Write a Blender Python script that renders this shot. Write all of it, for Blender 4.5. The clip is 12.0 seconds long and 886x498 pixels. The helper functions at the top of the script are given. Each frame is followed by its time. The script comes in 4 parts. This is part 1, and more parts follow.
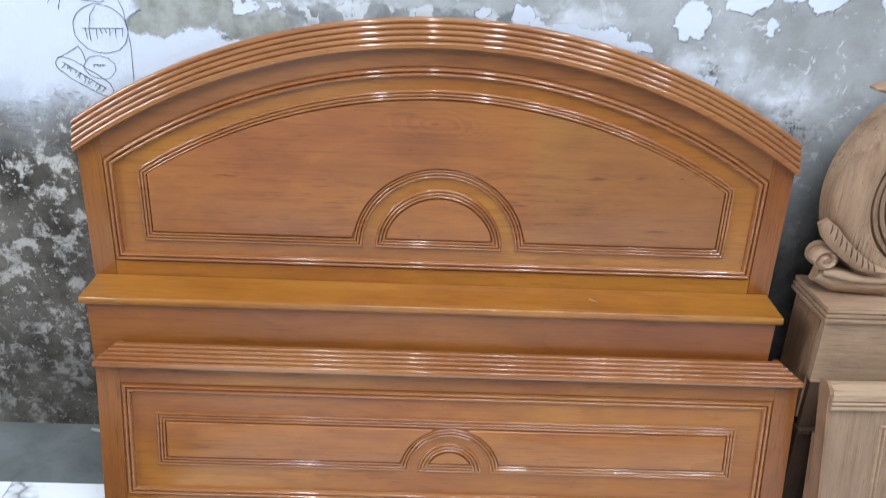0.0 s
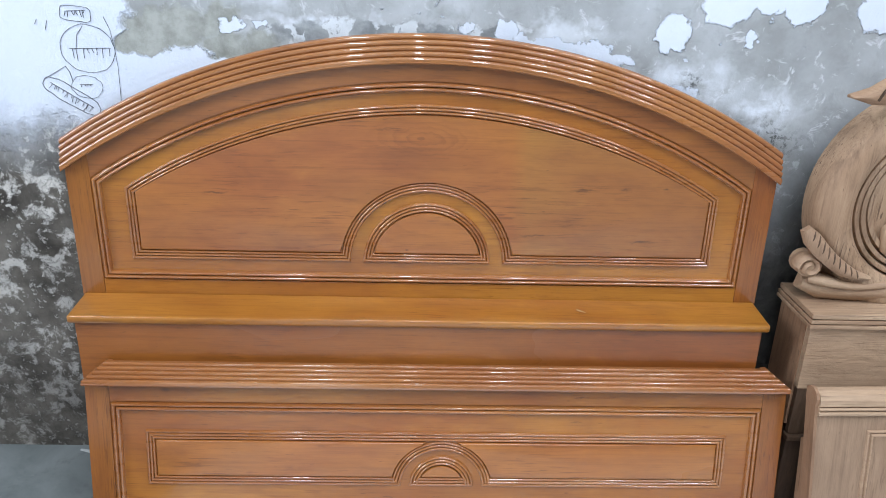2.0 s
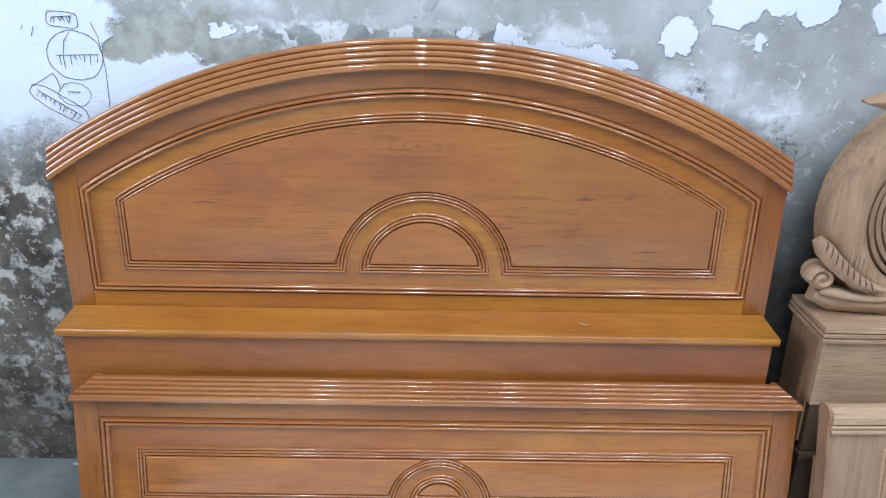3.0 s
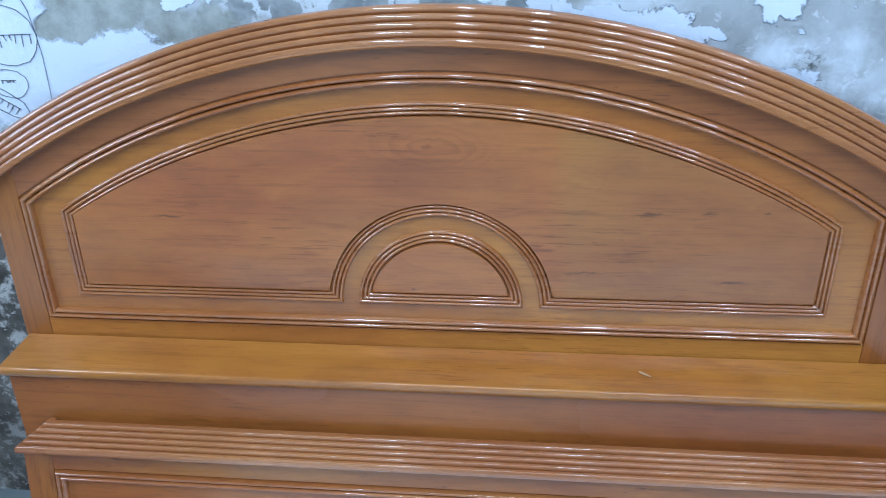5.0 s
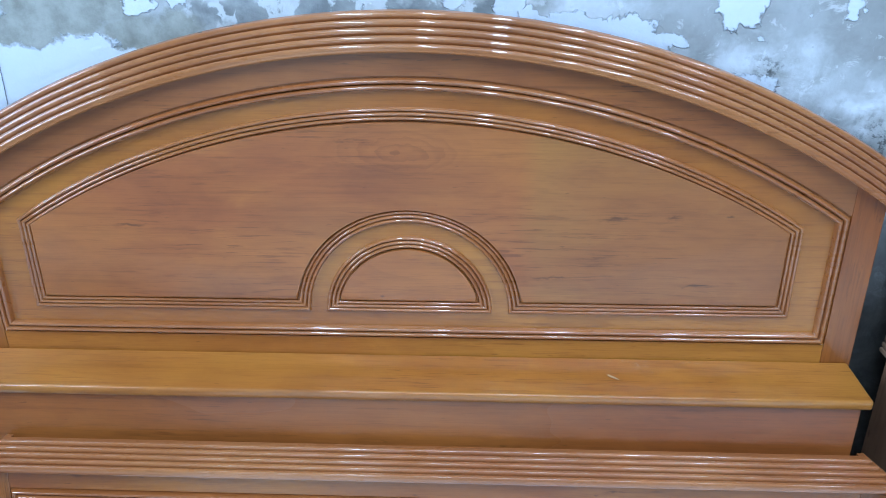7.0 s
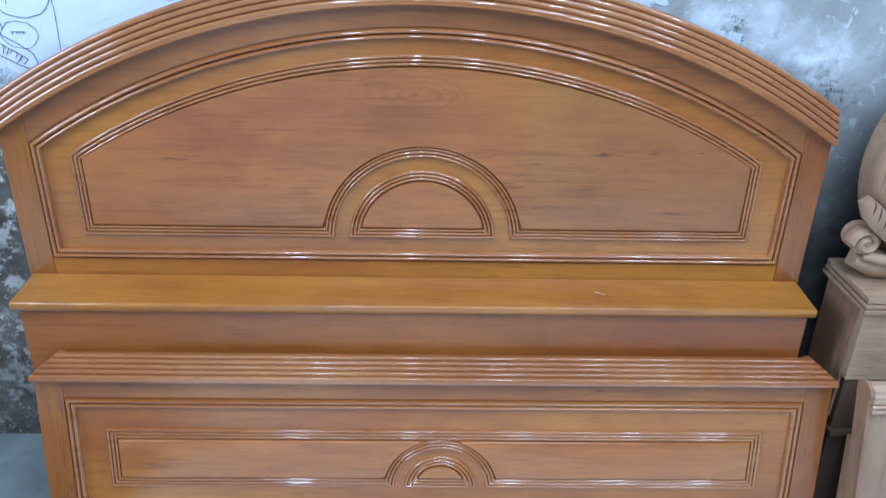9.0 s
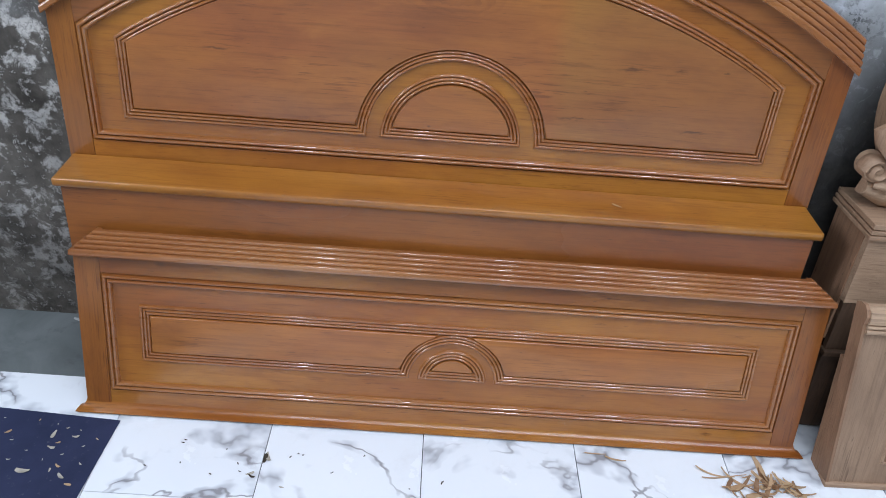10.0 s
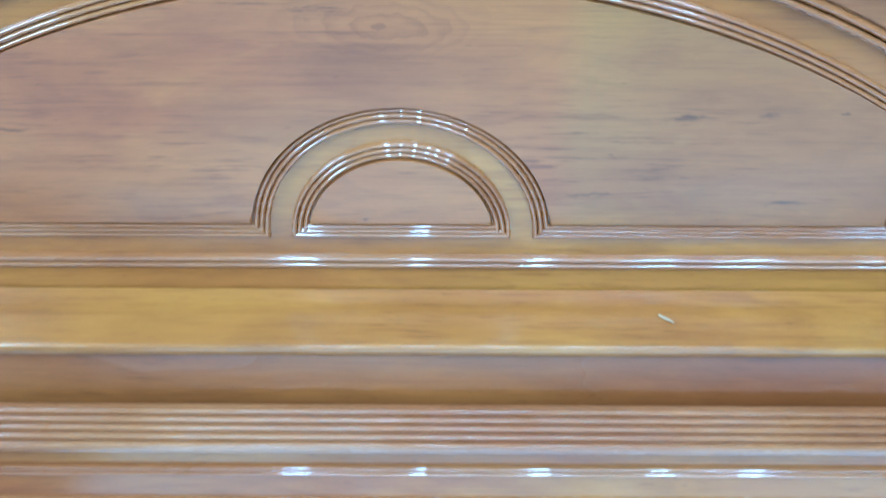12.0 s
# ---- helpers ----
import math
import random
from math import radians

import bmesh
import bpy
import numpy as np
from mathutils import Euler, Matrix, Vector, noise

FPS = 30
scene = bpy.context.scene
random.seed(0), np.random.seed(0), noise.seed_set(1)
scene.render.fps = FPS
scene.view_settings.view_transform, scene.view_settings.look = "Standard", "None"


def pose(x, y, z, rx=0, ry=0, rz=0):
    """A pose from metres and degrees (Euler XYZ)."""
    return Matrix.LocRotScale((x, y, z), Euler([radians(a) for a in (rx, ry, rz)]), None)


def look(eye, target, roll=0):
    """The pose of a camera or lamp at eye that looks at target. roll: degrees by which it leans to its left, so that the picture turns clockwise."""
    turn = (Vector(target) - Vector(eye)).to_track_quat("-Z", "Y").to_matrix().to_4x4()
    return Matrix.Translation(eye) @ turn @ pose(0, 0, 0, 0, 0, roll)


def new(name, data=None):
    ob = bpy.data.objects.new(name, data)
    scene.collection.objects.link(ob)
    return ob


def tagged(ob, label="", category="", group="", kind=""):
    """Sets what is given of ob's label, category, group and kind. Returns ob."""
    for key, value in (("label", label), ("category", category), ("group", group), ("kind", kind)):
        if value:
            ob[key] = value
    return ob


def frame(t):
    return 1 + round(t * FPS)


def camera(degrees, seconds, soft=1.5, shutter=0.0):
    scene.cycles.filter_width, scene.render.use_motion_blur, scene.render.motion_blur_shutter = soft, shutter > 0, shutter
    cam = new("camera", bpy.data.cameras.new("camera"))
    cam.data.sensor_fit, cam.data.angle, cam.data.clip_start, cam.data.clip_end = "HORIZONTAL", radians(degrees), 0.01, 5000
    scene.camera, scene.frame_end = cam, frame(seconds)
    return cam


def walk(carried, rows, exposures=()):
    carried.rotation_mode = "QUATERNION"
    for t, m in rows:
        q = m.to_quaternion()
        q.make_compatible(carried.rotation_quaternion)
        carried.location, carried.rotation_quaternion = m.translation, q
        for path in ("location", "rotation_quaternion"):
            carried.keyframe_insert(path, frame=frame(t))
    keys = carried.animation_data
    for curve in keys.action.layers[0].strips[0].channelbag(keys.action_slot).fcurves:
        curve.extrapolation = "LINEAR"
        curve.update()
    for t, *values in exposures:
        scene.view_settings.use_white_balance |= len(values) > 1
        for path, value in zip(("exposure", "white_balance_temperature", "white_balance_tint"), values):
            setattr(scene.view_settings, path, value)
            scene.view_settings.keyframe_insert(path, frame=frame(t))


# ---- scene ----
cam = camera(59.4, 12.0, 0.5, 0.4)
PATH = [
    (0, (-0.062, 0.606, 1.65), (-0.03, 2.399, 0.764), 2.3),
    (0.5, (-0.058, 0.611, 1.64), (-0.049, 2.364, 0.677), 1.7),
    (1, (-0.056, 0.608, 1.639), (-0.032, 2.362, 0.678), 1.7),
    (1.5, (-0.051, 0.597, 1.641), (-0.017, 2.392, 0.76), 1.4),
    (2, (-0.055, 0.589, 1.645), (0.0, 2.401, 0.801), 1.7),
    (2.5, (-0.046, 0.591, 1.646), (0.006, 2.409, 0.812), 1.7),
    (4.5, (0.099, 1.092, 1.598), (-0.039, 2.862, 0.676), -1.4),
    (5, (0.109, 1.129, 1.594), (-0.071, 2.878, 0.641), -1.4),
    (5.5, (0.11, 1.134, 1.596), (-0.173, 2.867, 0.64), -1.8),
    (6, (0.085, 1.118, 1.59), (-0.234, 2.851, 0.642), -1.2),
    (6.5, (0.089, 1.125, 1.579), (-0.066, 2.896, 0.662), -0.7),
    (8.5, (0.021, 0.998, 1.596), (0.02, 2.749, 0.631), 0.2),
    (9, (-0.034, 0.88, 1.601), (0.012, 2.62, 0.616), 1.4),
    (9.5, (-0.059, 0.79, 1.582), (-0.032, 2.464, 0.488), 4.1),
    (10, (-0.085, 0.769, 1.562), (-0.037, 2.426, 0.444), 5.0),
    (10.5, (-0.077, 0.856, 1.53), (0.003, 2.515, 0.415), 4.2),
    (11, (-0.002, 1.094, 1.551), (-0.09, 2.719, 0.389), 0.4),
    (11.5, (0.039, 1.281, 1.509), (-0.011, 2.836, 0.253), -0.1),
    (12, (0.024, 1.562, 1.506), (0.025, 3.07, 0.193), 0.3),
]
EXPOSURES = [
    (0.0, -0.06, 6150, 10), (0.5, -0.03, 6250, 10), (1.0, -0.31, 6250, 11), (1.5, -0.04, 6100, 10), (2.5, 0.01, 6050, 10), (4.5, -0.14, 4950, 3), (5.5, -0.13, 4850, 3), (6.0, -0.04, 4850, 3), (6.5, -0.07, 4850, 2), (8.5, -0.07, 4620, 3), (9.0, -0.01, 4920, 4),
    (9.5, -0.15, 5650, 9), (10.0, -0.41, 5880, 12), (10.5, -0.42, 6100, 12), (11.0, -0.09, 5350, 8), (11.5, 0.35, 4060, -5), (12.0, 0.63, 3560, -16),
]
walk(cam, [(t, look(eye, target, roll)) for t, eye, target, roll in PATH], EXPOSURES)

# ---- world and daylight ----
WALL_Y = 2.60            # face of the stained wall
world = bpy.data.worlds.new("sky")
scene.world = world
world.use_nodes = True
sky = world.node_tree.nodes.new("ShaderNodeTexSky")
sky.sky_type, sky.sun_disc, sky.sun_elevation, sky.sun_rotation = "NISHITA", False, radians(40), radians(200)
world.node_tree.links.new(sky.outputs[0], world.node_tree.nodes["Background"].inputs[0])
world.node_tree.nodes["Background"].inputs[1].default_value = 0.1

# roof lights: clear panels in the roof, centre x and width
ROOF_LIGHTS = [(-1.20, 0.18), (-0.17, 0.10), (0.85, 0.16), (1.88, 0.14), (2.65, 0.18), (4.00, 0.20)]
CEIL, SOUTH_Y, LIGHT_Y0, LIGHT_Y1 = 5.6, -5.0, -3.7, 1.6
LAMP_WATTS = 134.0        # per square metre of opening
for wx, ww in ROOF_LIGHTS:
    lamp = bpy.data.lights.new("roof_daylight", "AREA")
    lamp.shape, lamp.size, lamp.size_y = "RECTANGLE", ww, LIGHT_Y1 - LIGHT_Y0
    lamp.energy, lamp.color = LAMP_WATTS * ww * (LIGHT_Y1 - LIGHT_Y0), (0.88, 0.94, 1.0)
    ob = new("roof_daylight", lamp)
    ob.matrix_world = pose(wx, (LIGHT_Y0 + LIGHT_Y1) / 2, CEIL + 0.05)
# a large unglazed opening high in the west wall
WEST_X, OPEN_Y0, OPEN_Y1, OPEN_Z0, OPEN_Z1 = -3.8, 0.4, 1.3, 1.9, 4.0
lamp = bpy.data.lights.new("west_daylight", "AREA")
lamp.shape, lamp.size, lamp.size_y = "RECTANGLE", OPEN_Y1 - OPEN_Y0, OPEN_Z1 - OPEN_Z0
lamp.energy, lamp.color = 142.0, (0.86, 0.93, 1.0)
ob = new("west_daylight", lamp)
middle = (WEST_X - 0.05, (OPEN_Y0 + OPEN_Y1) / 2, (OPEN_Z0 + OPEN_Z1) / 2)
ob.matrix_world = look(middle, (middle[0] + 1, middle[1], middle[2]))

# a wide open doorway in the south wall
DOOR_X0, DOOR_X1, DOOR_TOP = -3.2, -0.7, 2.4
lamp = bpy.data.lights.new("door_daylight", "AREA")
lamp.shape, lamp.size, lamp.size_y = "RECTANGLE", DOOR_X1 - DOOR_X0, DOOR_TOP
lamp.energy, lamp.color = 22.0, (0.92, 0.95, 1.0)
ob = new("door_daylight", lamp)
ob.matrix_world = look(((DOOR_X0 + DOOR_X1) / 2, SOUTH_Y - 0.1, DOOR_TOP / 2), ((DOOR_X0 + DOOR_X1) / 2, 0, DOOR_TOP / 2))


# ---- materials ----
class Nodes:
    """A small builder for procedural materials."""

    def __init__(self, name, coords="Object"):
        self.mat = bpy.data.materials.new(name)
        self.mat.use_nodes = True
        self.tree = self.mat.node_tree
        self.bsdf = self.tree.nodes["Principled BSDF"]
        self.coord = self.node("ShaderNodeTexCoord").outputs[coords]

    def node(self, kind, **props):
        n = self.tree.nodes.new(kind)
        for key, value in props.items():
            setattr(n, key, value)
        return n

    def put(self, socket, value):
        if isinstance(value, bpy.types.NodeSocket):
            self.tree.links.new(value, socket)
        elif isinstance(value, tuple) and len(value) == 3 and socket.type == "RGBA":
            socket.default_value = (*value, 1)
        else:
            socket.default_value = value

    def scaled(self, scale, offset=(0, 0, 0), rot=(0, 0, 0), vector=None):
        n = self.node("ShaderNodeMapping")
        self.put(n.inputs["Vector"], vector or self.coord)
        n.inputs["Location"].default_value, n.inputs["Scale"].default_value, n.inputs["Rotation"].default_value = offset, scale, rot
        return n.outputs[0]

    def noise(self, scale, detail=4.0, rough=0.55, vector=None, distort=0.0):
        n = self.node("ShaderNodeTexNoise")
        self.put(n.inputs["Vector"], vector or self.coord)
        for key, value in (("Scale", scale), ("Detail", detail), ("Roughness", rough), ("Distortion", distort)):
            n.inputs[key].default_value = value
        return n.outputs["Fac"]

    def voronoi(self, scale, vector=None, feature="F1"):
        n = self.node("ShaderNodeTexVoronoi", feature=feature)
        self.put(n.inputs["Vector"], vector or self.coord)
        n.inputs["Scale"].default_value = scale
        return n.outputs["Distance"]

    def math(self, op, a, b=0.0, c=0.0):
        n = self.node("ShaderNodeMath", operation=op)
        for i, value in enumerate((a, b, c)):
            self.put(n.inputs[i], value)
        return n.outputs[0]

    def step(self, value, low, high, to0=0.0, to1=1.0):
        n = self.node("ShaderNodeMapRange")
        n.clamp = True
        self.put(n.inputs["Value"], value)
        for key, v in (("From Min", low), ("From Max", high), ("To Min", to0), ("To Max", to1)):
            n.inputs[key].default_value = v
        return n.outputs[0]

    def mix(self, fac, a, b, blend="MIX"):
        n = self.node("ShaderNodeMix", data_type="RGBA", blend_type=blend)
        self.put(n.inputs[0], fac)
        self.put(n.inputs[6], a)
        self.put(n.inputs[7], b)
        return n.outputs[2]

    def random(self):
        return self.node("ShaderNodeObjectInfo").outputs["Random"]

    def bump(self, height, strength=0.3, distance=0.002):
        n = self.node("ShaderNodeBump")
        n.inputs["Strength"].default_value, n.inputs["Distance"].default_value = strength, distance
        self.put(n.inputs["Height"], height)
        self.put(self.bsdf.inputs["Normal"], n.outputs[0])

    def done(self, colour, rough=0.5, spec=0.5, coat=0.0, coat_rough=0.1):
        self.put(self.bsdf.inputs["Base Color"], colour)
        self.put(self.bsdf.inputs["Roughness"], rough)
        self.put(self.bsdf.inputs["Specular IOR Level"], spec)
        self.put(self.bsdf.inputs["Coat Weight"], coat)
        self.put(self.bsdf.inputs["Coat Roughness"], coat_rough)
        return self.mat


def spots(m, vector, places, edge=0.25):
    """A mask that is 1 inside any of the ragged oval places (x, z, half width, half height)."""
    total = None
    for x, z, a, b in places:
        d = m.scaled((1 / a, 0, 1 / b), (-x / a, 0, -z / b), vector=vector)
        length = m.node("ShaderNodeVectorMath", operation="LENGTH")
        m.put(length.inputs[0], d)
        total = length.outputs["Value"] if total is None else m.math("MINIMUM", total, length.outputs["Value"])
    return m.step(total, 1.0, 1.0 - edge)


def warped(m, amount, scale, detail=5.0):
    """World coordinates, pushed about by noise so that edges turn ragged."""
    n = m.node("ShaderNodeTexNoise")
    m.put(n.inputs["Vector"], m.coord)
    n.inputs["Scale"].default_value, n.inputs["Detail"].default_value, n.inputs["Roughness"].default_value = scale, detail, 0.62
    sub = m.node("ShaderNodeVectorMath", operation="SUBTRACT")
    m.put(sub.inputs[0], n.outputs["Color"])
    sub.inputs[1].default_value = (0.5, 0.5, 0.5)
    big = m.node("ShaderNodeVectorMath", operation="SCALE")
    m.put(big.inputs[0], sub.outputs[0])
    big.inputs["Scale"].default_value = amount
    add = m.node("ShaderNodeVectorMath", operation="ADD")
    m.put(add.inputs[0], m.coord)
    m.put(add.inputs[1], big.outputs[0])
    return add.outputs[0]


def wood(name, pale, deep, red, along="x", coat=0.0, rough=0.45, figure=1.0, gloss=0.14, ripples=0.12, knots=0.4, eye=None, seam=None, marks=()):
    """Wood with grain along one axis of its thing: broad tone, figure and fine pores."""
    m = Nodes(name)
    stretch = {"x": (0.16, 1, 1), "z": (1, 1, 0.16), "y": (1, 0.16, 1)}[along]
    fine = {"x": (0.03, 1, 1), "z": (1, 1, 0.03), "y": (1, 0.03, 1)}[along]
    wide = {"x": (0.5, 1, 1.3), "z": (1.3, 1, 0.5), "y": (1, 0.5, 1)}[along]
    shift = m.node("ShaderNodeVectorMath", operation="SCALE")
    shift.inputs[0].default_value = (3.1, 1.7, 2.3)
    m.put(shift.inputs["Scale"], m.random())
    moved = m.node("ShaderNodeVectorMath", operation="ADD")
    m.put(moved.inputs[0], m.coord)
    m.put(moved.inputs[1], shift.outputs[0])
    base = moved.outputs[0]
    broad = m.noise(2.4, 3, 0.5, m.scaled(wide, vector=base))
    mottle = m.noise(9, 5, 0.6, m.scaled(wide, (2, 5, 1), vector=base), 0.6)
    figured = m.noise(46, 6, 0.62, m.scaled(stretch, vector=base), 0.5)
    streaks = m.noise(85, 4, 0.6, m.scaled(fine, vector=base))
    pores = m.noise(420, 3, 0.6, m.scaled(fine, (1, 3, 2), vector=base))
    flecks = m.step(m.noise(150, 3, 0.5, m.scaled(stretch, (5, 2, 1), vector=base)), 0.70, 0.74)
    # growth rings cut at a slant: contour lines of a slow, stretched field
    rings = m.math("FRACT", m.math("MULTIPLY", m.noise(4.2, 2, 0.45, m.scaled(stretch, (4, 1, 6), vector=base), 0.3), 16.0))
    rings = m.math("MULTIPLY", m.step(rings, 0.62, 0.95), m.step(rings, 1.0, 0.95))
    # short dark pores drawn out along the grain, thick in some places and absent in others
    dashed = {"x": (0.055, 1, 1), "z": (1, 1, 0.055), "y": (1, 0.055, 1)}[along]
    dashes = m.step(m.noise(190, 4, 0.62, m.scaled(dashed, (6, 1, 3), vector=base), 0.15), 0.56, 0.66)
    dashes = m.math("MULTIPLY", dashes, m.step(m.noise(5.5, 4, 0.6, m.scaled(wide, (1, 7, 4), vector=base)), 0.40, 0.62))
    ringed = m.step(m.noise(2.0, 2, 0.5, m.scaled((1, 1, 1), (9, 4, 2), vector=base)), 0.45, 0.6)
    colour = m.mix(m.step(broad, 0.36, 0.62), pale, red)
    colour = m.mix(m.math("MULTIPLY", m.step(mottle, 0.50, 0.72), 0.28 * figure), colour, deep)
    colour = m.mix(m.math("MULTIPLY", m.step(mottle, 0.46, 0.28), 0.35), colour, tuple(min(1.0, v * 1.28) for v in pale))
    colour = m.mix(m.math("MULTIPLY", m.math("MULTIPLY", rings, ringed), 0.16 * figure), colour, deep)
    colour = m.mix(m.math("MULTIPLY", m.step(figured, 0.50, 0.74), 0.22 * figure), colour, deep)
    colour = m.mix(m.math("MULTIPLY", m.step(streaks, 0.50, 0.76), 0.34 * figure), colour, deep)
    colour = m.mix(m.math("MULTIPLY", m.step(pores, 0.5, 0.8), 0.28), colour, deep)
    colour = m.mix(m.math("MULTIPLY", dashes, 0.60 * figure), colour, deep)
    colour = m.mix(m.math("MULTIPLY", flecks, 0.4 * figure), colour, tuple(v * 0.45 for v in deep))
    spread = {"x": (0.5, 1, 1), "z": (1, 1, 0.5), "y": (1, 0.5, 1)}[along]
    knot = m.math("MULTIPLY", m.step(m.voronoi(5.5, m.scaled(spread, (0.3, 0.1, 0.7), vector=base)), 0.045, 0.012), m.step(m.noise(3, 2, 0.5, m.scaled((1, 1, 1), (7, 3, 5), vector=base)), 0.50, 0.54))
    colour = m.mix(m.math("MULTIPLY", knot, knots), colour, tuple(v * 0.4 for v in deep))
    if marks:                # single dark flaws (x, z, half length, half height)
        flaw = m.math("MULTIPLY", spots(m, warped(m, 0.02, 40, 4), marks, 0.7), m.step(m.noise(190, 3, 0.6, m.scaled((0.08, 1, 1))), 0.40, 0.56))
        colour = m.mix(m.math("MULTIPLY", flaw, 0.75), colour, tuple(v * 0.6 for v in deep))
    if seam is not None:     # a second, yellower sheet of veneer beyond x = seam
        across = m.node("ShaderNodeSeparateXYZ")
        m.put(across.inputs[0], m.coord)
        beyond = m.step(m.math("ADD", across.outputs["X"], m.math("MULTIPLY", m.noise(6, 3), 0.05)), seam, seam + 0.05)
        colour = m.mix(m.math("MULTIPLY", beyond, 0.8), colour, (0.94, 1.16, 1.25), "MULTIPLY")
    if eye:                  # one swirling eye in the figure, at (x, z)
        away = m.node("ShaderNodeVectorMath", operation="LENGTH")
        m.put(away.inputs[0], m.scaled((9, 0, 24), (-eye[0] * 9, 0, -eye[1] * 24), vector=m.coord))
        d = m.math("ADD", away.outputs["Value"], m.math("MULTIPLY", m.noise(14, 4, 0.6), 0.9))
        swirl = m.math("FRACT", m.math("MULTIPLY", d, 3.4))
        swirl = m.math("MULTIPLY", m.step(swirl, 0.45, 0.9), m.step(d, 2.0, 0.8))
        colour = m.mix(m.math("MULTIPLY", swirl, 0.30), colour, deep)
        colour = m.mix(m.math("MULTIPLY", m.step(d, 0.62, 0.50), 0.25), colour, tuple(v * 0.6 for v in deep))
    if coat:
        m.bump(m.math("ADD", pores, m.math("MULTIPLY", figured, 0.6)), 0.10, 0.0008)
    else:                    # tool marks on bare wood
        tooled = m.noise(34, 4, 0.6, m.scaled(wide, (1, 2, 8), vector=base), 0.5)
        m.bump(m.math("ADD", m.math("MULTIPLY", tooled, 2.2), m.math("ADD", m.math("MULTIPLY", pores, 0.3), m.math("MULTIPLY", figured, 0.5))), 0.6, 0.0022)
    m.bsdf.inputs["Coat IOR"].default_value = 1.65
    if coat:
        ripple = m.node("ShaderNodeBump")
        ripple.inputs["Strength"].default_value, ripple.inputs["Distance"].default_value = ripples, 0.0006
        m.put(ripple.inputs["Height"], m.math("ADD", m.noise(160, 2, 0.5, m.scaled((1, 0.2, 0.2), vector=base)), m.math("MULTIPLY", m.noise(18, 2), 2.5)))
        m.put(m.bsdf.inputs["Coat Normal"], ripple.outputs[0])
    return m.done(colour, m.step(figured, 0.2, 0.8, rough - 0.06, rough + 0.08), 0.35 if coat else 0.5, coat, m.step(broad, 0.3, 0.7, gloss, gloss * 1.6))


TEAK = dict(pale=(0.380, 0.150, 0.0195), deep=(0.113, 0.026, 0.0044), red=(0.294, 0.089, 0.0137), coat=0.6, rough=0.36, figure=1.0)
teak_x = wood("varnished_wood", along="x", **TEAK)
teak_band = wood("varnished_golden_wood", (0.385, 0.152, 0.0180), (0.125, 0.034, 0.0050), (0.330, 0.112, 0.0140), "x", 0.6, 0.36, 1.0, 0.16)
teak_brown = wood("varnished_brown_wood", (0.3102, 0.1147, 0.0211), (0.0940, 0.0254, 0.0053), (0.2519, 0.0780, 0.0155), "x", 0.7, 0.36, 1.2, 0.24)
teak_shelf = wood("varnished_shelf_wood", (0.407, 0.168, 0.0217), (0.139, 0.037, 0.0058), (0.347, 0.123, 0.0173), "x", 0.6, 0.36, gloss=0.12)
teak_riser = wood("varnished_riser_wood", (0.3008, 0.1015, 0.0177), (0.0902, 0.0235, 0.0055), (0.2359, 0.0677, 0.0129), "x", 0.40, 0.36, 0.9, 0.22)
teak_z = wood("varnished_upright_wood", (0.2966, 0.1056, 0.0152), (0.0915, 0.0220, 0.0039), (0.2367, 0.0686, 0.0108), "z", 0.6, 0.36, 1.1)
teak_red = wood("varnished_red_wood", (0.390, 0.145, 0.0231), (0.113, 0.029, 0.0058), (0.316, 0.095, 0.0173), "x", 0.75, 0.36, 1.1, 0.24)
teak_field = wood("varnished_figured_wood", (0.390, 0.145, 0.0231), (0.113, 0.029, 0.0058), (0.316, 0.095, 0.0173), "x", 0.75, 0.36, 1.1, 0.30, eye=(-0.010, 1.060), seam=0.25,
                  marks=[(0.42, 0.928, 0.045, 0.007), (0.532, 0.931, 0.022, 0.006), (0.637, 0.935, 0.010, 0.004), (0.589, 0.786, 0.050, 0.005), (-0.09, 1.083, 0.06, 0.005), (-0.55, 0.905, 0.05, 0.004), (0.30, 0.80, 0.05, 0.004)])
teak_moon = wood("varnished_half_moon_wood", (0.390, 0.145, 0.0231), (0.113, 0.029, 0.0058), (0.316, 0.095, 0.0173), "x", 0.75, 0.36, 1.0, 0.26, marks=[(-0.046, 0.751, 0.008, 0.004)])
teak_rail = wood("varnished_knotty_wood", along="x", **TEAK, marks=[(-0.191, 0.413, 0.010, 0.006), (-0.429, 0.433, 0.014, 0.006), (0.38, 0.42, 0.012, 0.005), (0.62, 0.418, 0.009, 0.005), (0.70, 0.045, 0.02, 0.006)])
# trim and cornice: blue raised in the colour to stand for reflected ceiling haze
teak_trim = wood("varnished_trim", (0.347, 0.137, 0.0355), (0.113, 0.030, 0.0084), (0.286, 0.096, 0.0231), "x", 1.0, 0.28, 0.6, 0.045, 0.05)
teak_cornice = wood("varnished_cornice", (0.364, 0.151, 0.0441), (0.121, 0.034, 0.0104), (0.303, 0.107, 0.0286), "x", 1.0, 0.28, 0.7, 0.045, 0.04)
RAW = dict(pale=(0.48, 0.328, 0.208), deep=(0.11, 0.059, 0.031), red=(0.315, 0.192, 0.113), rough=0.62, knots=0.0)
raw_x, raw_z, raw_y = (wood("raw_wood_" + a, along=a, **RAW) for a in "xzy")
# raw wood darkened in colour for the shadow on the raw footboard's panel
raw_panel_shaded = wood("raw_panel_shaded_wood", (0.3772, 0.2484, 0.1564), (0.1104, 0.0607, 0.0331), (0.2576, 0.1582, 0.0938), "z", 0.0, 0.62, 1.2, knots=0.2)
